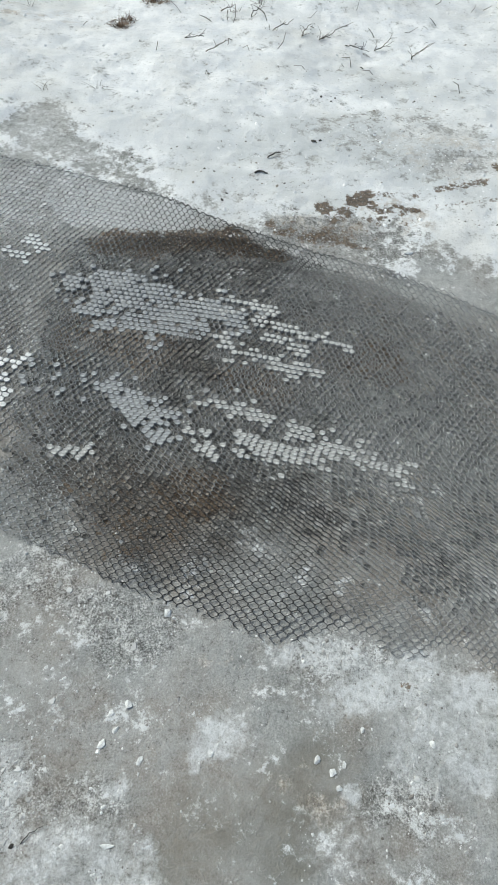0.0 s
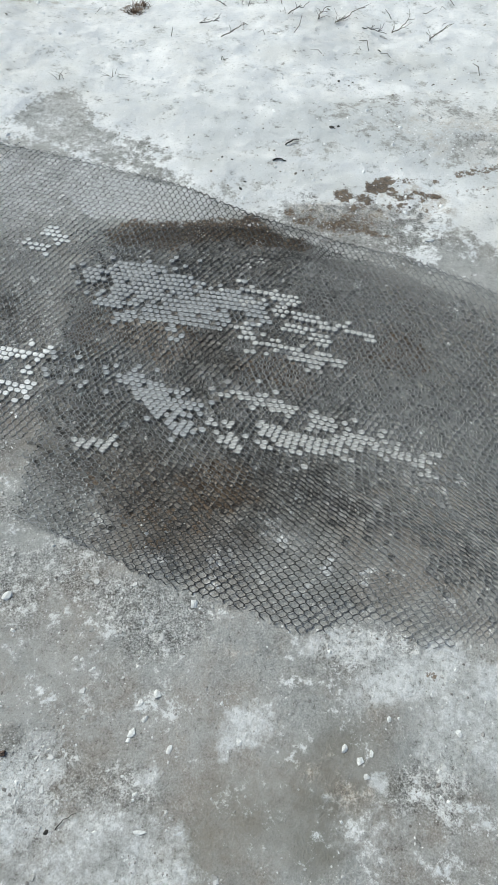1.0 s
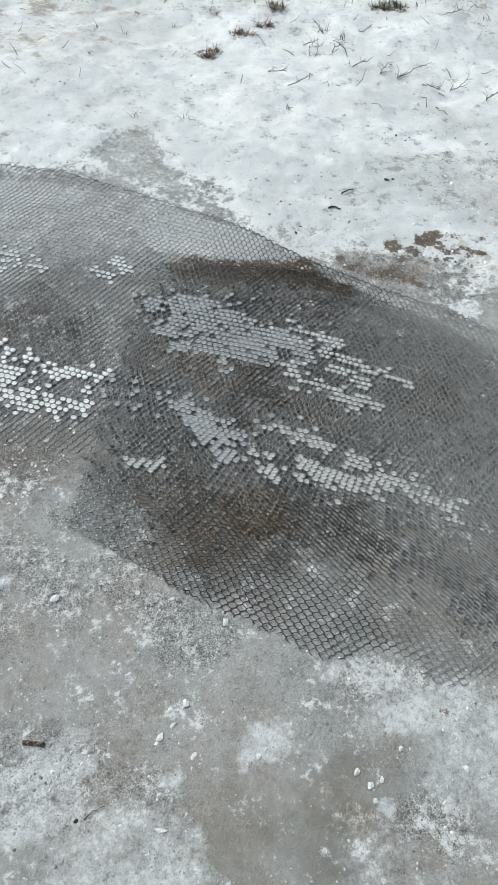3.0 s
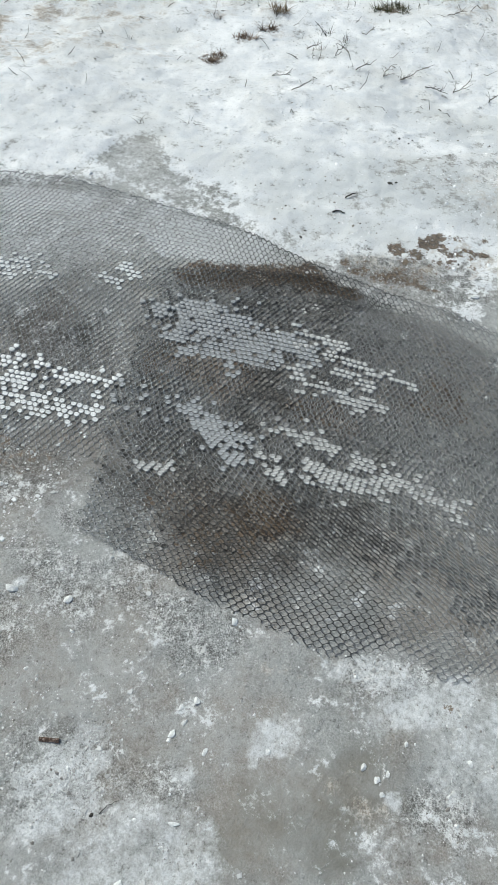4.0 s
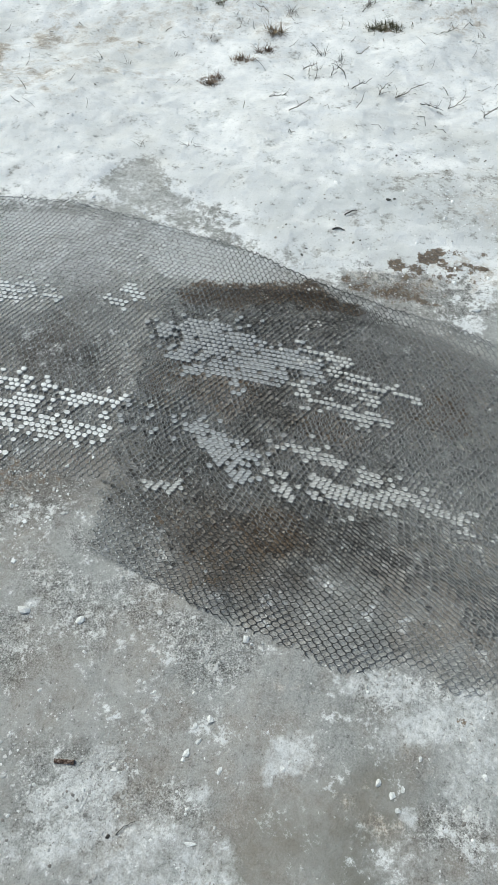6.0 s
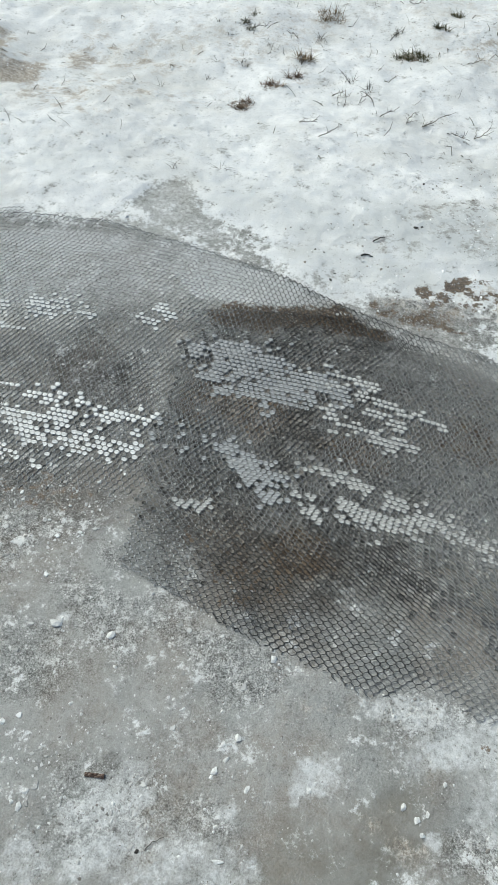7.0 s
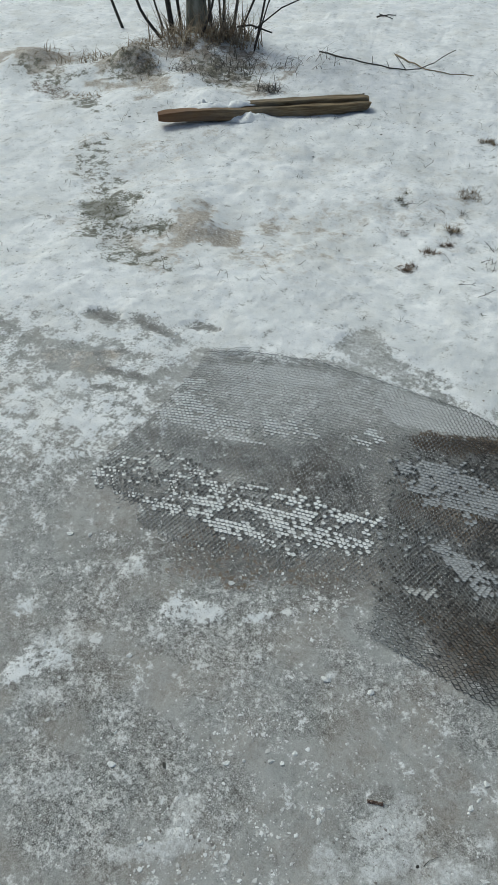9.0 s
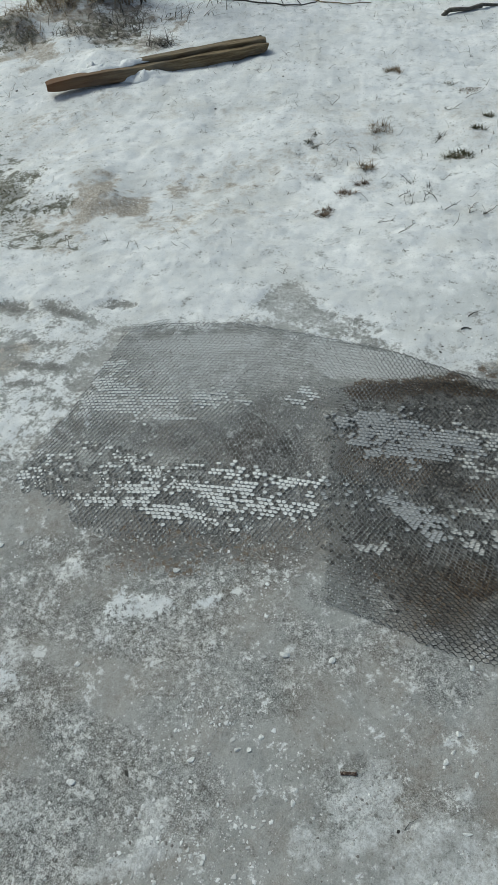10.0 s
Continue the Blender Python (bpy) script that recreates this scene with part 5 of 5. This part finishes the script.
# dry grass and brush round the foot of the tree
for n, (x, y, r, h, count, mat, label) in enumerate([
    (-2.50, 5.80, 0.30, 0.34, 300, M_STRAW, "thick mat of bent dry grass at the foot of a tree"),
    (-2.18, 5.86, 0.20, 0.34, 240, M_STRAW, "bent dry grass stems at the foot of a tree"),
    (-2.72, 5.55, 0.24, 0.14, 220, M_GRASS, "frosted dead grass on a snowy hump"),
    (-3.35, 5.25, 0.26, 0.12, 160, M_GRASS, "frosted dead grass on a snowy hump"),
    (-2.75, 5.12, 0.24, 0.09, 150, M_GRASS, "frosted dead grass on a brown hump"),
    (-2.20, 5.25, 0.30, 0.12, 260, M_STALK, "frosted weeds behind a timber beam"),
    (-1.64, 4.98, 0.10, 0.14, 90, M_STALK, "low brushy dead weed behind a timber beam"),
    (-1.95, 5.45, 0.24, 0.16, 110, M_STALK, "thin dead weed stems in snow"),
    (-1.45, 5.5, 0.20, 0.20, 26, M_STALK, "thin dead weed stems in snow"),
    (-2.95, 4.62, 0.14, 0.06, 80, M_GRASS, "flattened dead grass in snow"),
    (-1.90, 2.78, 0.18, 0.018, 700, M_MOSS, "flattened mossy grass in a thawed patch"),
    (-1.73, 2.80, 0.11, 0.016, 480, M_MOSS, "flattened mossy grass in a thawed patch"),
    (-2.08, 3.02, 0.22, 0.019, 800, M_MOSS, "flattened mossy grass in a thawed patch"),
]):
    tagged(tuft("grass_clump", x, y, r, h, count, mat, 300 + n, 0.0045 if mat is M_STRAW else 0.0028, 0.8 if mat is M_STRAW else 1.3), label, "dry grass", kind="stuff")


# ---- fallen branches and sticks ----
def stick(name, pts, r, mat, sub=(), lift=0.0, crook=0.10):
    """A crooked stick on the ground; pts are x, y and height over the ground. sub: side twigs."""
    x0, y0 = pts[0][:2]
    z0 = ground_z(x0, y0)
    ps = [Vector((x - x0, y - y0, ground_z(x, y) - z0 + h + lift)) for x, y, h in pts]
    kr = random.Random(int(abs(x0 * 1000) + abs(y0 * 1000)))
    bent = []
    for a, b in zip(ps, ps[1:]):
        for q in range(3):
            j = (b - a).length * crook
            bent.append(a.lerp(b, q / 3) + Vector((kr.uniform(-j, j), kr.uniform(-j, j), kr.uniform(0, j))) * (q > 0))
    ps = bent + [ps[-1]]
    pile = Pile()
    m = len(ps)
    pile.add(tube(ps, [r * (1 - 0.6 * i / m) for i in range(m)], 7))
    ob = pile.done(name, mat)
    for side in sub:
        qs = [Vector((x - x0, y - y0, ground_z(x, y) - z0 + h + lift)) for x, y, h in side]
        shoot = Pile()
        shoot.add(tube(qs, [r * 0.5 * (1 - 0.5 * i / len(qs)) for i in range(len(qs))], 6))
        shoot.done("side_shoot", mat, ob)
    ob.location = (x0, y0, z0)
    return ob


tagged(stick("fallen_branch", [(-1.424, 5.796, 0.02), (-1.203, 5.702, 0.015), (-1.018, 5.646, 0.01), (-0.838, 5.604, 0.01), (-0.710, 5.605, 0.01), (-0.609, 5.678, 0.012), (-0.508, 5.751, 0.02), (-0.359, 5.944, 0.05)], 0.0065, M_TWIG,
             [[(-0.711, 5.618, 0.01), (-0.784, 5.829, 0.02), (-0.841, 5.986, 0.02)], [(-0.970, 5.635, 0.01), (-0.990, 5.750, 0.04)], [(-0.838, 5.604, 0.01), (-0.870, 5.690, 0.03)]], 0.0, 0.03), "thin dark fallen branch with a side twig on snow", "branch")
tagged(stick("dry_stick", [(-0.828, 5.989, 0.01), (-0.707, 5.804, 0.01), (-0.566, 5.674, 0.01), (-0.373, 5.624, 0.01), (-0.199, 5.610, 0.01)], 0.006, M_GRASS, (), 0.0, 0.03), "straight pale brown stick lying on snow", "stick")
tagged(stick("crossed_twig", [(-1.10, 6.95, 0.01), (-1.02, 6.98, 0.01), (-0.93, 6.99, 0.01)], 0.008, M_TWIG, [[(-1.09, 7.05, 0.01), (-0.95, 6.90, 0.01)]]), "dark broken twigs crossed on snow", "twig")
tagged(stick("grey_stick", [(0.28, 5.25, 0.0), (0.46, 5.33, 0.01), (0.72, 5.40, 0.0)], 0.016, M_STALK, [[(0.30, 5.36, 0.0), (0.55, 5.34, 0.01)]]), "grey weathered sticks frozen into snow", "stick")
# short crooked twigs with a few side shoots: x, y, length, degrees
TWIGS = [
    (0.08, 2.71, 0.11, 8), (0.18, 2.69, 0.10, 62), (0.24, 2.69, 0.15, 35), (0.33, 2.66, 0.12, -8), (0.43, 2.66, 0.11, 25), (0.55, 2.60, 0.10, 70), (-0.21, 2.60, 0.10, -38),
    (-0.13, 2.49, 0.11, 20), (-0.11, 2.86, 0.07, 20), (0.0, 2.82, 0.08, 60), (0.05, 2.84, 0.09, 110), (0.09, 3.02, 0.06, 30), (-0.05, 3.0, 0.10, 160), (0.18, 3.84, 0.14, -30),
    (0.30, 3.95, 0.12, 40), (-0.50, 3.40, 0.10, -5), (-0.44, 3.95, 0.12, 30), (-0.30, 3.35, 0.07, 140), (0.10, 3.45, 0.08, 20), (0.42, 3.2, 0.09, 15),
]
for n, (x, y, ln, turn) in enumerate(TWIGS):
    ln *= 0.8
    tr = random.Random(500 + n)
    a, pts = math.radians(turn), [(x, y, 0.003)]
    for k in range(3):
        a += tr.uniform(-0.6, 0.6)
        pts.append((pts[-1][0] + math.cos(a) * ln / 3, pts[-1][1] + math.sin(a) * ln / 3, tr.uniform(0.002, 0.02) + 0.01 * k))
    sides = []
    for k in range(tr.randint(4, 7)):
        qx, qy, qz = pts[tr.randrange(0, 3)]
        w, q = a + tr.choice((-1, 1)) * tr.uniform(0.5, 1.4), ln * tr.uniform(0.15, 0.4)
        sides.append([(qx, qy, qz), (qx + math.cos(w) * q * 0.5, qy + math.sin(w) * q * 0.5, qz + q * 0.35), (qx + math.cos(w + 0.4) * q, qy + math.sin(w + 0.4) * q, qz + q * tr.uniform(0.3, 0.9))])
    tagged(stick("twig", pts, 0.0016, M_TWIG if n % 3 == 0 else M_STALK, sides), "short crooked dark twig lying in snow" if n % 3 == 0 else "short crooked grey twig lying in snow", "twig", "twigs in the snow")


# ---- small loose things ----
def rock(name, x, y, r, flat, mat, seed, sink=0.3, long=1.0, turn=0.0, cuts=2):
    rng = random.Random(seed)
    bm = bmesh.new()
    bmesh.ops.create_icosphere(bm, subdivisions=cuts, radius=1)
    off = Vector((seed * 1.7, seed * 0.3, 0))
    for v in bm.verts:
        k = 1 + (0.55 if cuts > 1 else 0.7) * noise.noise(v.co * 1.3 + off) + 0.16 * noise.noise(v.co * 3.1 + off)
        v.co = Vector((v.co.x * k * r * long, v.co.y * k * r, v.co.z * k * r * flat))
    me = bpy.data.meshes.new(name)
    bm.to_mesh(me)
    bm.free()
    me.materials.append(mat)
    ob = new(name, me)
    ob.matrix_world = pose(x, y, ground_z(x, y) + r * flat * (1 - 2 * sink) * 0.5, rng.uniform(-8, 8), rng.uniform(-8, 8), turn)
    return ob


CHIPS = [
    (-0.075, 0.515, 0.0105, 1.2, 40), (-0.10, 0.50, 0.0065, 1.6, 70), (-0.045, 0.435, 0.0055, 2.6, 75), (0.228, 0.452, 0.010, 1.3, 80), (0.252, 0.436, 0.009, 1.2, 60),
    (0.270, 0.448, 0.006, 1.5, 90), (0.262, 0.415, 0.007, 1.3, 20), (-0.075, 0.322, 0.006, 3.0, 5), (0.063, 0.451, 0.007, 1.4, 90), (-0.472, 1.690, 0.011, 1.3, 90),
    (0.30, 0.50, 0.006, 1.4, 100), (0.41, 0.485, 0.007, 1.5, 120), (-0.09, 0.475, 0.007, 1.6, 60),
]
MORE_CHIPS = [
    (-0.78, 0.875, 0.012, 1.2, 10), (-0.43, 0.345, 0.008, 1.8, 80), (-0.425, 0.37, 0.007, 1.6, 60), (-0.98, 0.60, 0.011, 1.3, 30), (-0.47, 0.665, 0.016, 1.3, 15),
    (-0.03, 0.665, 0.011, 1.2, 60), (-0.66, 0.41, 0.010, 1.4, 40), (-0.355, 0.66, 0.012, 1.4, 30), (-0.51, 0.47, 0.009, 1.4, 70), (-1.30, 0.92, 0.013, 1.3, 20),
    (-1.24, 0.93, 0.011, 1.2, 60), (-0.56, 0.44, 0.009, 1.6, 20), (0.45, 1.60, 0.014, 1.5, 0),
    (-0.921, 0.342, 0.013, 1.4, 10), (-0.535, 0.442, 0.008, 1.3, 50), (-0.623, 0.426, 0.007, 1.4, 0), (-0.446, 0.35, 0.006, 1.3, 90), (-0.206, 0.216, 0.007, 1.3, 10), (-0.145, 0.228, 0.010, 1.2, 0), (-0.107, 0.454, 0.010, 1.2, 70),
    (-0.478, 0.992, 0.008, 1.2, 0), (-0.726, 0.378, 0.007, 1.3, 30), (-0.796, 0.208, 0.009, 1.3, 40),
]
for n, (x, y, r, long, turn) in enumerate(CHIPS + MORE_CHIPS):
    tagged(rock("ice_chip", x, y, r * 0.62, 0.46, M_CHIP, 40 + n, 0.12, long, turn, 1), "loose white chip of ice on grey ice", "ice chip", "loose ice chips")
for n, (x, y, r, long) in enumerate([(0.215, 2.02, 0.016, 1.1), (0.235, 2.03, 0.011, 1.2), (0.24, 2.27, 0.010, 1.4), (0.27, 2.25, 0.007, 1.3), (-0.02, 1.75, 0.010, 1.2), (-0.01, 1.78, 0.007, 1.2), (-1.41, 4.0, 0.014, 1.2), (-1.12, 3.94, 0.016, 1.1), (-2.46, 4.26, 0.018, 1.2), (-2.33, 4.2, 0.014, 1.4), (-0.96, 5.05, 0.02, 1.2), (-0.75, 4.35, 0.016, 1.2), (-0.55, 4.5, 0.012, 1.3)]):
    tagged(rock("pebble", x, y, r * 0.42, 0.55, M_STONE, 80 + n, 0.3, long * 1.15, 30 * n, 1), "small dark stone sitting in snow", "pebble", "pebbles in the snow")
tagged(stick("twig_scrap", [(0.058, 1.865, 0.001), (0.075, 1.870, 0.003), (0.094, 1.867, 0.001)], 0.0026, M_TWIG), "short dark scrap of twig on snow", "twig")
tagged(stick("twig_scrap", [(0.09, 1.935, 0.002), (0.11, 1.95, 0.008), (0.125, 1.955, 0.006)], 0.0022, M_TWIG), "short dark scrap of twig on snow", "twig")


def bark_chip():
    bm = bmesh.new()
    bmesh.ops.create_grid(bm, x_segments=9, y_segments=4, size=0.5)
    for v in bm.verts:
        j = noise.noise(v.co * 6)
        v.co = Vector((v.co.x * 0.035 + 0.0015 * j, v.co.y * 0.0075 + 0.001 * j, 0.003 + 0.0025 * noise.noise(v.co * 9) - 0.012 * v.co.y ** 2))
    geo = bmesh.ops.extrude_face_region(bm, geom=bm.faces[:])
    for v in [g for g in geo["geom"] if isinstance(g, bmesh.types.BMVert)]:
        v.co.z -= 0.003
    bmesh.ops.recalc_face_normals(bm, faces=bm.faces)
    me = bpy.data.meshes.new("bark_chip")
    bm.to_mesh(me)
    bm.free()
    me.materials.append(M_RUST)
    ob = new("bark_chip", me)
    ob.matrix_world = pose(-0.315, 0.413, ground_z(-0.315, 0.413) + 0.002, 0, 0, 4)
    return ob


tagged(bark_chip(), "small reddish brown oblong chip of bark on ice", "bark chip")
tagged(stick("curled_straw", [(-0.20, 0.318, 0.001), (-0.19, 0.332, 0.003), (-0.172, 0.341, 0.004)], 0.0008, M_TWIG), "thin curled dark straw lying on ice", "straw")
tagged(rock("leaf_crumb", -0.213, 0.314, 0.0036, 0.45, M_TWIG, 12, 0.2, 1.5, 50, 1), "dark brown crumb of leaf on ice", "leaf crumb")
tagged(rock("leaf_crumb", -0.80, 0.37, 0.0045, 0.4, M_STONE, 6, 0.2, 1.8, 120), "dark brown crumb of leaf on ice", "leaf crumb")


def crumb_material(name, lo, hi, rough):
    m, N, L, bsdf = material(name)
    g = N.new("ShaderNodeNewGeometry")
    L.new(ramp(N, L, g.outputs["Random Per Island"], [(0.0, lo), (1.0, hi)]), bsdf.inputs["Base Color"])
    bsdf.inputs["Roughness"].default_value = rough
    return m


def scatter(name, x, y, size, flat, mat, seed, label, category):
    """Many small angular crumbs on the ground, joined in one mesh."""
    rng = np.random.default_rng(seed)
    n = len(x)
    z = land(x, y)
    base = np.array([[1, 0, 0], [0.3, 0.95, 0], [-0.8, 0.6, 0], [-0.8, -0.6, 0], [0.3, -0.95, 0], [0.1, 0.1, 1.0], [0.35, -0.3, 0.85]])
    faces = np.array([[0, 1, 5], [1, 2, 5], [2, 3, 5], [3, 4, 6], [4, 0, 6], [0, 5, 6], [5, 3, 6]])
    V = base[None] * (1 + rng.uniform(-0.35, 0.35, (n, 7, 3)))
    a = rng.uniform(0, 2 * math.pi, n)
    c, s = np.cos(a), np.sin(a)
    el = rng.uniform(0.6, 1.0, n)
    X = V[:, :, 0] * size[:, None]
    Y = V[:, :, 1] * (size * el)[:, None]
    W = np.stack([X * c[:, None] - Y * s[:, None] + x[:, None], X * s[:, None] + Y * c[:, None] + y[:, None], V[:, :, 2] * (size * flat)[:, None] + z[:, None] - 0.0006], 2)
    F = faces[None] + 7 * np.arange(n)[:, None, None]
    ob = mesh_object(name, W.reshape(-1, 3), F.reshape(-1, 3), mat)
    return tagged(ob, label, category, kind="stuff")


def flakes(name, x, y, size, mat, seed, label, category):
    """Flat irregular lumps of refrozen snow with rounded, broken outlines, joined in one mesh."""
    rng = np.random.default_rng(seed)
    n, k = len(x), 9
    w = np.arange(k) * 2 * math.pi / k
    r = size[:, None] * rng.uniform(0.45, 1.15, (n, k))
    a = rng.uniform(0, 2 * math.pi, n)[:, None]
    el = rng.uniform(0.5, 1.0, n)[:, None]
    ex, ey = r * np.cos(w), r * np.sin(w) * el
    ox, oy = ex * np.cos(a) - ey * np.sin(a), ex * np.sin(a) + ey * np.cos(a)
    z = land(x, y)[:, None]
    h = np.minimum(size * 0.22, 0.0018)[:, None]
    low = np.stack([x[:, None] + ox, y[:, None] + oy, z - 0.002 + 0 * ox], 2)
    top = np.stack([x[:, None] + ox * 0.72, y[:, None] + oy * 0.72, z + h * rng.uniform(0.5, 1.2, (n, k))], 2)
    mid = np.stack([x, y, z[:, 0] + h[:, 0]], 1)[:, None]
    V = np.concatenate([low, top, mid], 1)
    j = (np.arange(k) + 1) % k
    i = np.arange(k)
    tri = np.concatenate([np.stack([i, j, k + j], 1), np.stack([i, k + j, k + i], 1), np.stack([k + i, k + j, np.full(k, 2 * k)], 1)])
    F = tri[None] + (2 * k + 1) * np.arange(n)[:, None, None]
    ob = mesh_object(name, V.reshape(-1, 3), F.reshape(-1, 3), mat)
    return tagged(ob, label, category, kind="stuff")


rng = np.random.default_rng(5)
n = 34000
cx, cy = rng.uniform(-1.9, 0.8, n), rng.uniform(0.12, 1.75, n)
dens = 0.04 + 0.34 * patches(cx, cy, GRIT_PATCHES, 0.6, 57) + 0.16 * sstep(-0.35, -0.75, cx)
dens = dens * (1 - under_netting(cx, cy).clip(0, 1)) * (1 - snow_amount(cx, cy)) * (1 - 0.9 * patches(cx, cy, MELT_PATCHES, 0.3, 54))
dens = dens * (0.10 + 2.2 * (fbm(cx, cy, 0.07, 65, 3) > 0.16))
ok = rng.uniform(0, 1, n) < dens
size = np.clip(np.exp(rng.normal(math.log(0.0026), 0.55, n)), 0.0012, 0.009)
flakes("snow_flakes", cx[ok], cy[ok], size[ok], crumb_material("refrozen_flakes", (0.30, 0.295, 0.285), (0.66, 0.66, 0.655), 0.7), 16, "flat whitish lumps of refrozen snow stuck on grey ice", "refrozen snow")
n = 30000
cx, cy = rng.uniform(-1.9, -0.3, n), rng.uniform(0.12, 1.2, n)
dens = 0.6 * sstep(0.10, 0.24, fbm(cx, cy, 0.085, 69, 4)) * sstep(-0.32, -0.6, cx) * sstep(0.05, 0.3, fbm(cx, cy, 0.4, 70, 2) + 0.28)
ok = rng.uniform(0, 1, n) < dens * (1 - snow_amount(cx, cy)) * (1 - under_netting(cx, cy).clip(0, 1))
size = np.clip(np.exp(rng.normal(math.log(0.0026), 0.55, n)), 0.0012, 0.009)
flakes("snow_flakes", cx[ok], cy[ok], size[ok], crumb_material("white_refrozen_flakes", (0.42, 0.42, 0.415), (0.82, 0.825, 0.825), 0.7), 26, "clusters of white refrozen snow lumps on rough ice", "refrozen snow")
n = 30000
cx, cy = rng.uniform(-0.4, 1.0, n), rng.uniform(0.7, 1.6, n)
ok = rng.uniform(0, 1, n) < 0.75 * under_netting(cx, cy).clip(0, 1) * (0.3 + 1.0 * (fbm(cx, cy, 0.06, 67, 3) > 0))
size = np.clip(np.exp(rng.normal(math.log(0.0014), 0.45, n)), 0.0007, 0.004)
scatter("rime_crumbs", cx[ok], cy[ok], size[ok], 0.8, crumb_material("rime_bits", (0.05, 0.045, 0.040), (0.46, 0.46, 0.455), 0.7), 17, "pale crumbs of rime caught in the netting", "rime crumbs")
n = 210000
cx, cy = rng.uniform(-1.75, 0.85, n), rng.uniform(0.12, 1.95, n)
dens = 0.10 + 0.95 * patches(cx, cy, GRIT_PATCHES, 0.6, 57) + 0.35 * (fbm(cx, cy, 0.12, 61, 3) > 0.12)
dens = dens * (1 - 0.75 * under_netting(cx, cy).clip(0, 1)) * (1 - snow_amount(cx, cy)) * (1 - 0.8 * patches(cx, cy, MELT_PATCHES, 0.3, 54))
dens = dens * (0.25 + 1.5 * (fbm(cx, cy, 0.035, 62, 2) > 0.05))
ok = rng.uniform(0, 1, n) < dens
size = np.clip(np.exp(rng.normal(math.log(0.0015), 0.45, n)), 0.0008, 0.006)
scatter("ice_crumbs", cx[ok], cy[ok], size[ok], 0.55, crumb_material("frosted_crumbs", (0.16, 0.145, 0.13), (0.78, 0.785, 0.78), 0.6), 6, "scattered whitish crumbs of frozen snow on grey ice", "ice crumbs")
n = 26000
cx, cy = rng.uniform(-3.4, 1.4, n), 1.70 + 4.6 * rng.uniform(0, 1, n) ** 1.4
dens = 0.05 + 0.5 * (fbm(cx, cy, 0.45, 63, 3) > 0.10) + 0.6 * patches(cx, cy, DIRT_PATCHES, 0.6, 51) + 0.4 * sstep(-0.3, 0.3, cx) * sstep(2.5, 2.0, cy) * (fbm(cx, cy, 0.15, 68, 3) > 0)
ok = rng.uniform(0, 1, n) < dens * snow_amount(cx, cy)
size = np.clip(np.exp(rng.normal(math.log(0.0020), 0.45, n)), 0.001, 0.006)
scatter("dirt_specks", cx[ok], cy[ok], size[ok], 0.6, crumb_material("dark_specks", (0.06, 0.054, 0.046), (0.32, 0.29, 0.25), 0.9), 7, "dark specks of soil and plant litter on snow", "dirt specks")
n = 26000
cx, cy = rng.uniform(-2.6, 1.2, n), 1.7 + 2.9 * rng.uniform(0, 1, n) ** 1.3
ok = (rng.uniform(0, 1, n) < 0.35 + 0.5 * (fbm(cx, cy, 0.25, 64, 3) > 0)) & (snow_amount(cx, cy) > 0.4)
size = np.clip(np.exp(rng.normal(math.log(0.0023), 0.5, n)), 0.0012, 0.008)
scatter("snow_grains", cx[ok], cy[ok], size[ok], 0.6, crumb_material("coarse_snow_grains", (0.72, 0.73, 0.74), (0.92, 0.925, 0.93), 0.6), 8, "coarse refrozen grains of snow on the bank", "snow grains")
# short bits of straw and stalk lying in the snow
pile = Pile()
r2 = random.Random(77)
for _ in range(520):
    x, y = r2.uniform(-2.6, 1.3), 2.35 + 3.6 * r2.random() ** 1.2
    if r2.random() > 0.35 + 0.65 * (float(fbm(np.array([x]), np.array([y]), 0.5, 66, 2)[0]) > 0.0):
        continue
    a, ln = r2.uniform(0, 6.28), r2.uniform(0.012, 0.05)
    z = ground_z(x, y)
    p = [Vector((x, y, z - 0.002)), Vector((x + math.cos(a) * ln * 0.5, y + math.sin(a) * ln * 0.5, z + r2.uniform(0.003, 0.02))), Vector((x + math.cos(a + 0.4) * ln, y + math.sin(a + 0.4) * ln, z + r2.uniform(0.0, 0.04)))]
    w = r2.uniform(0.0007, 0.0015)
    pile.add(tube(p, [w, w, w * 0.5], 4))
tagged(pile.done("straw_litter", M_STALK), "short grey bits of straw and stalk in snow", "straw litter", kind="stuff")
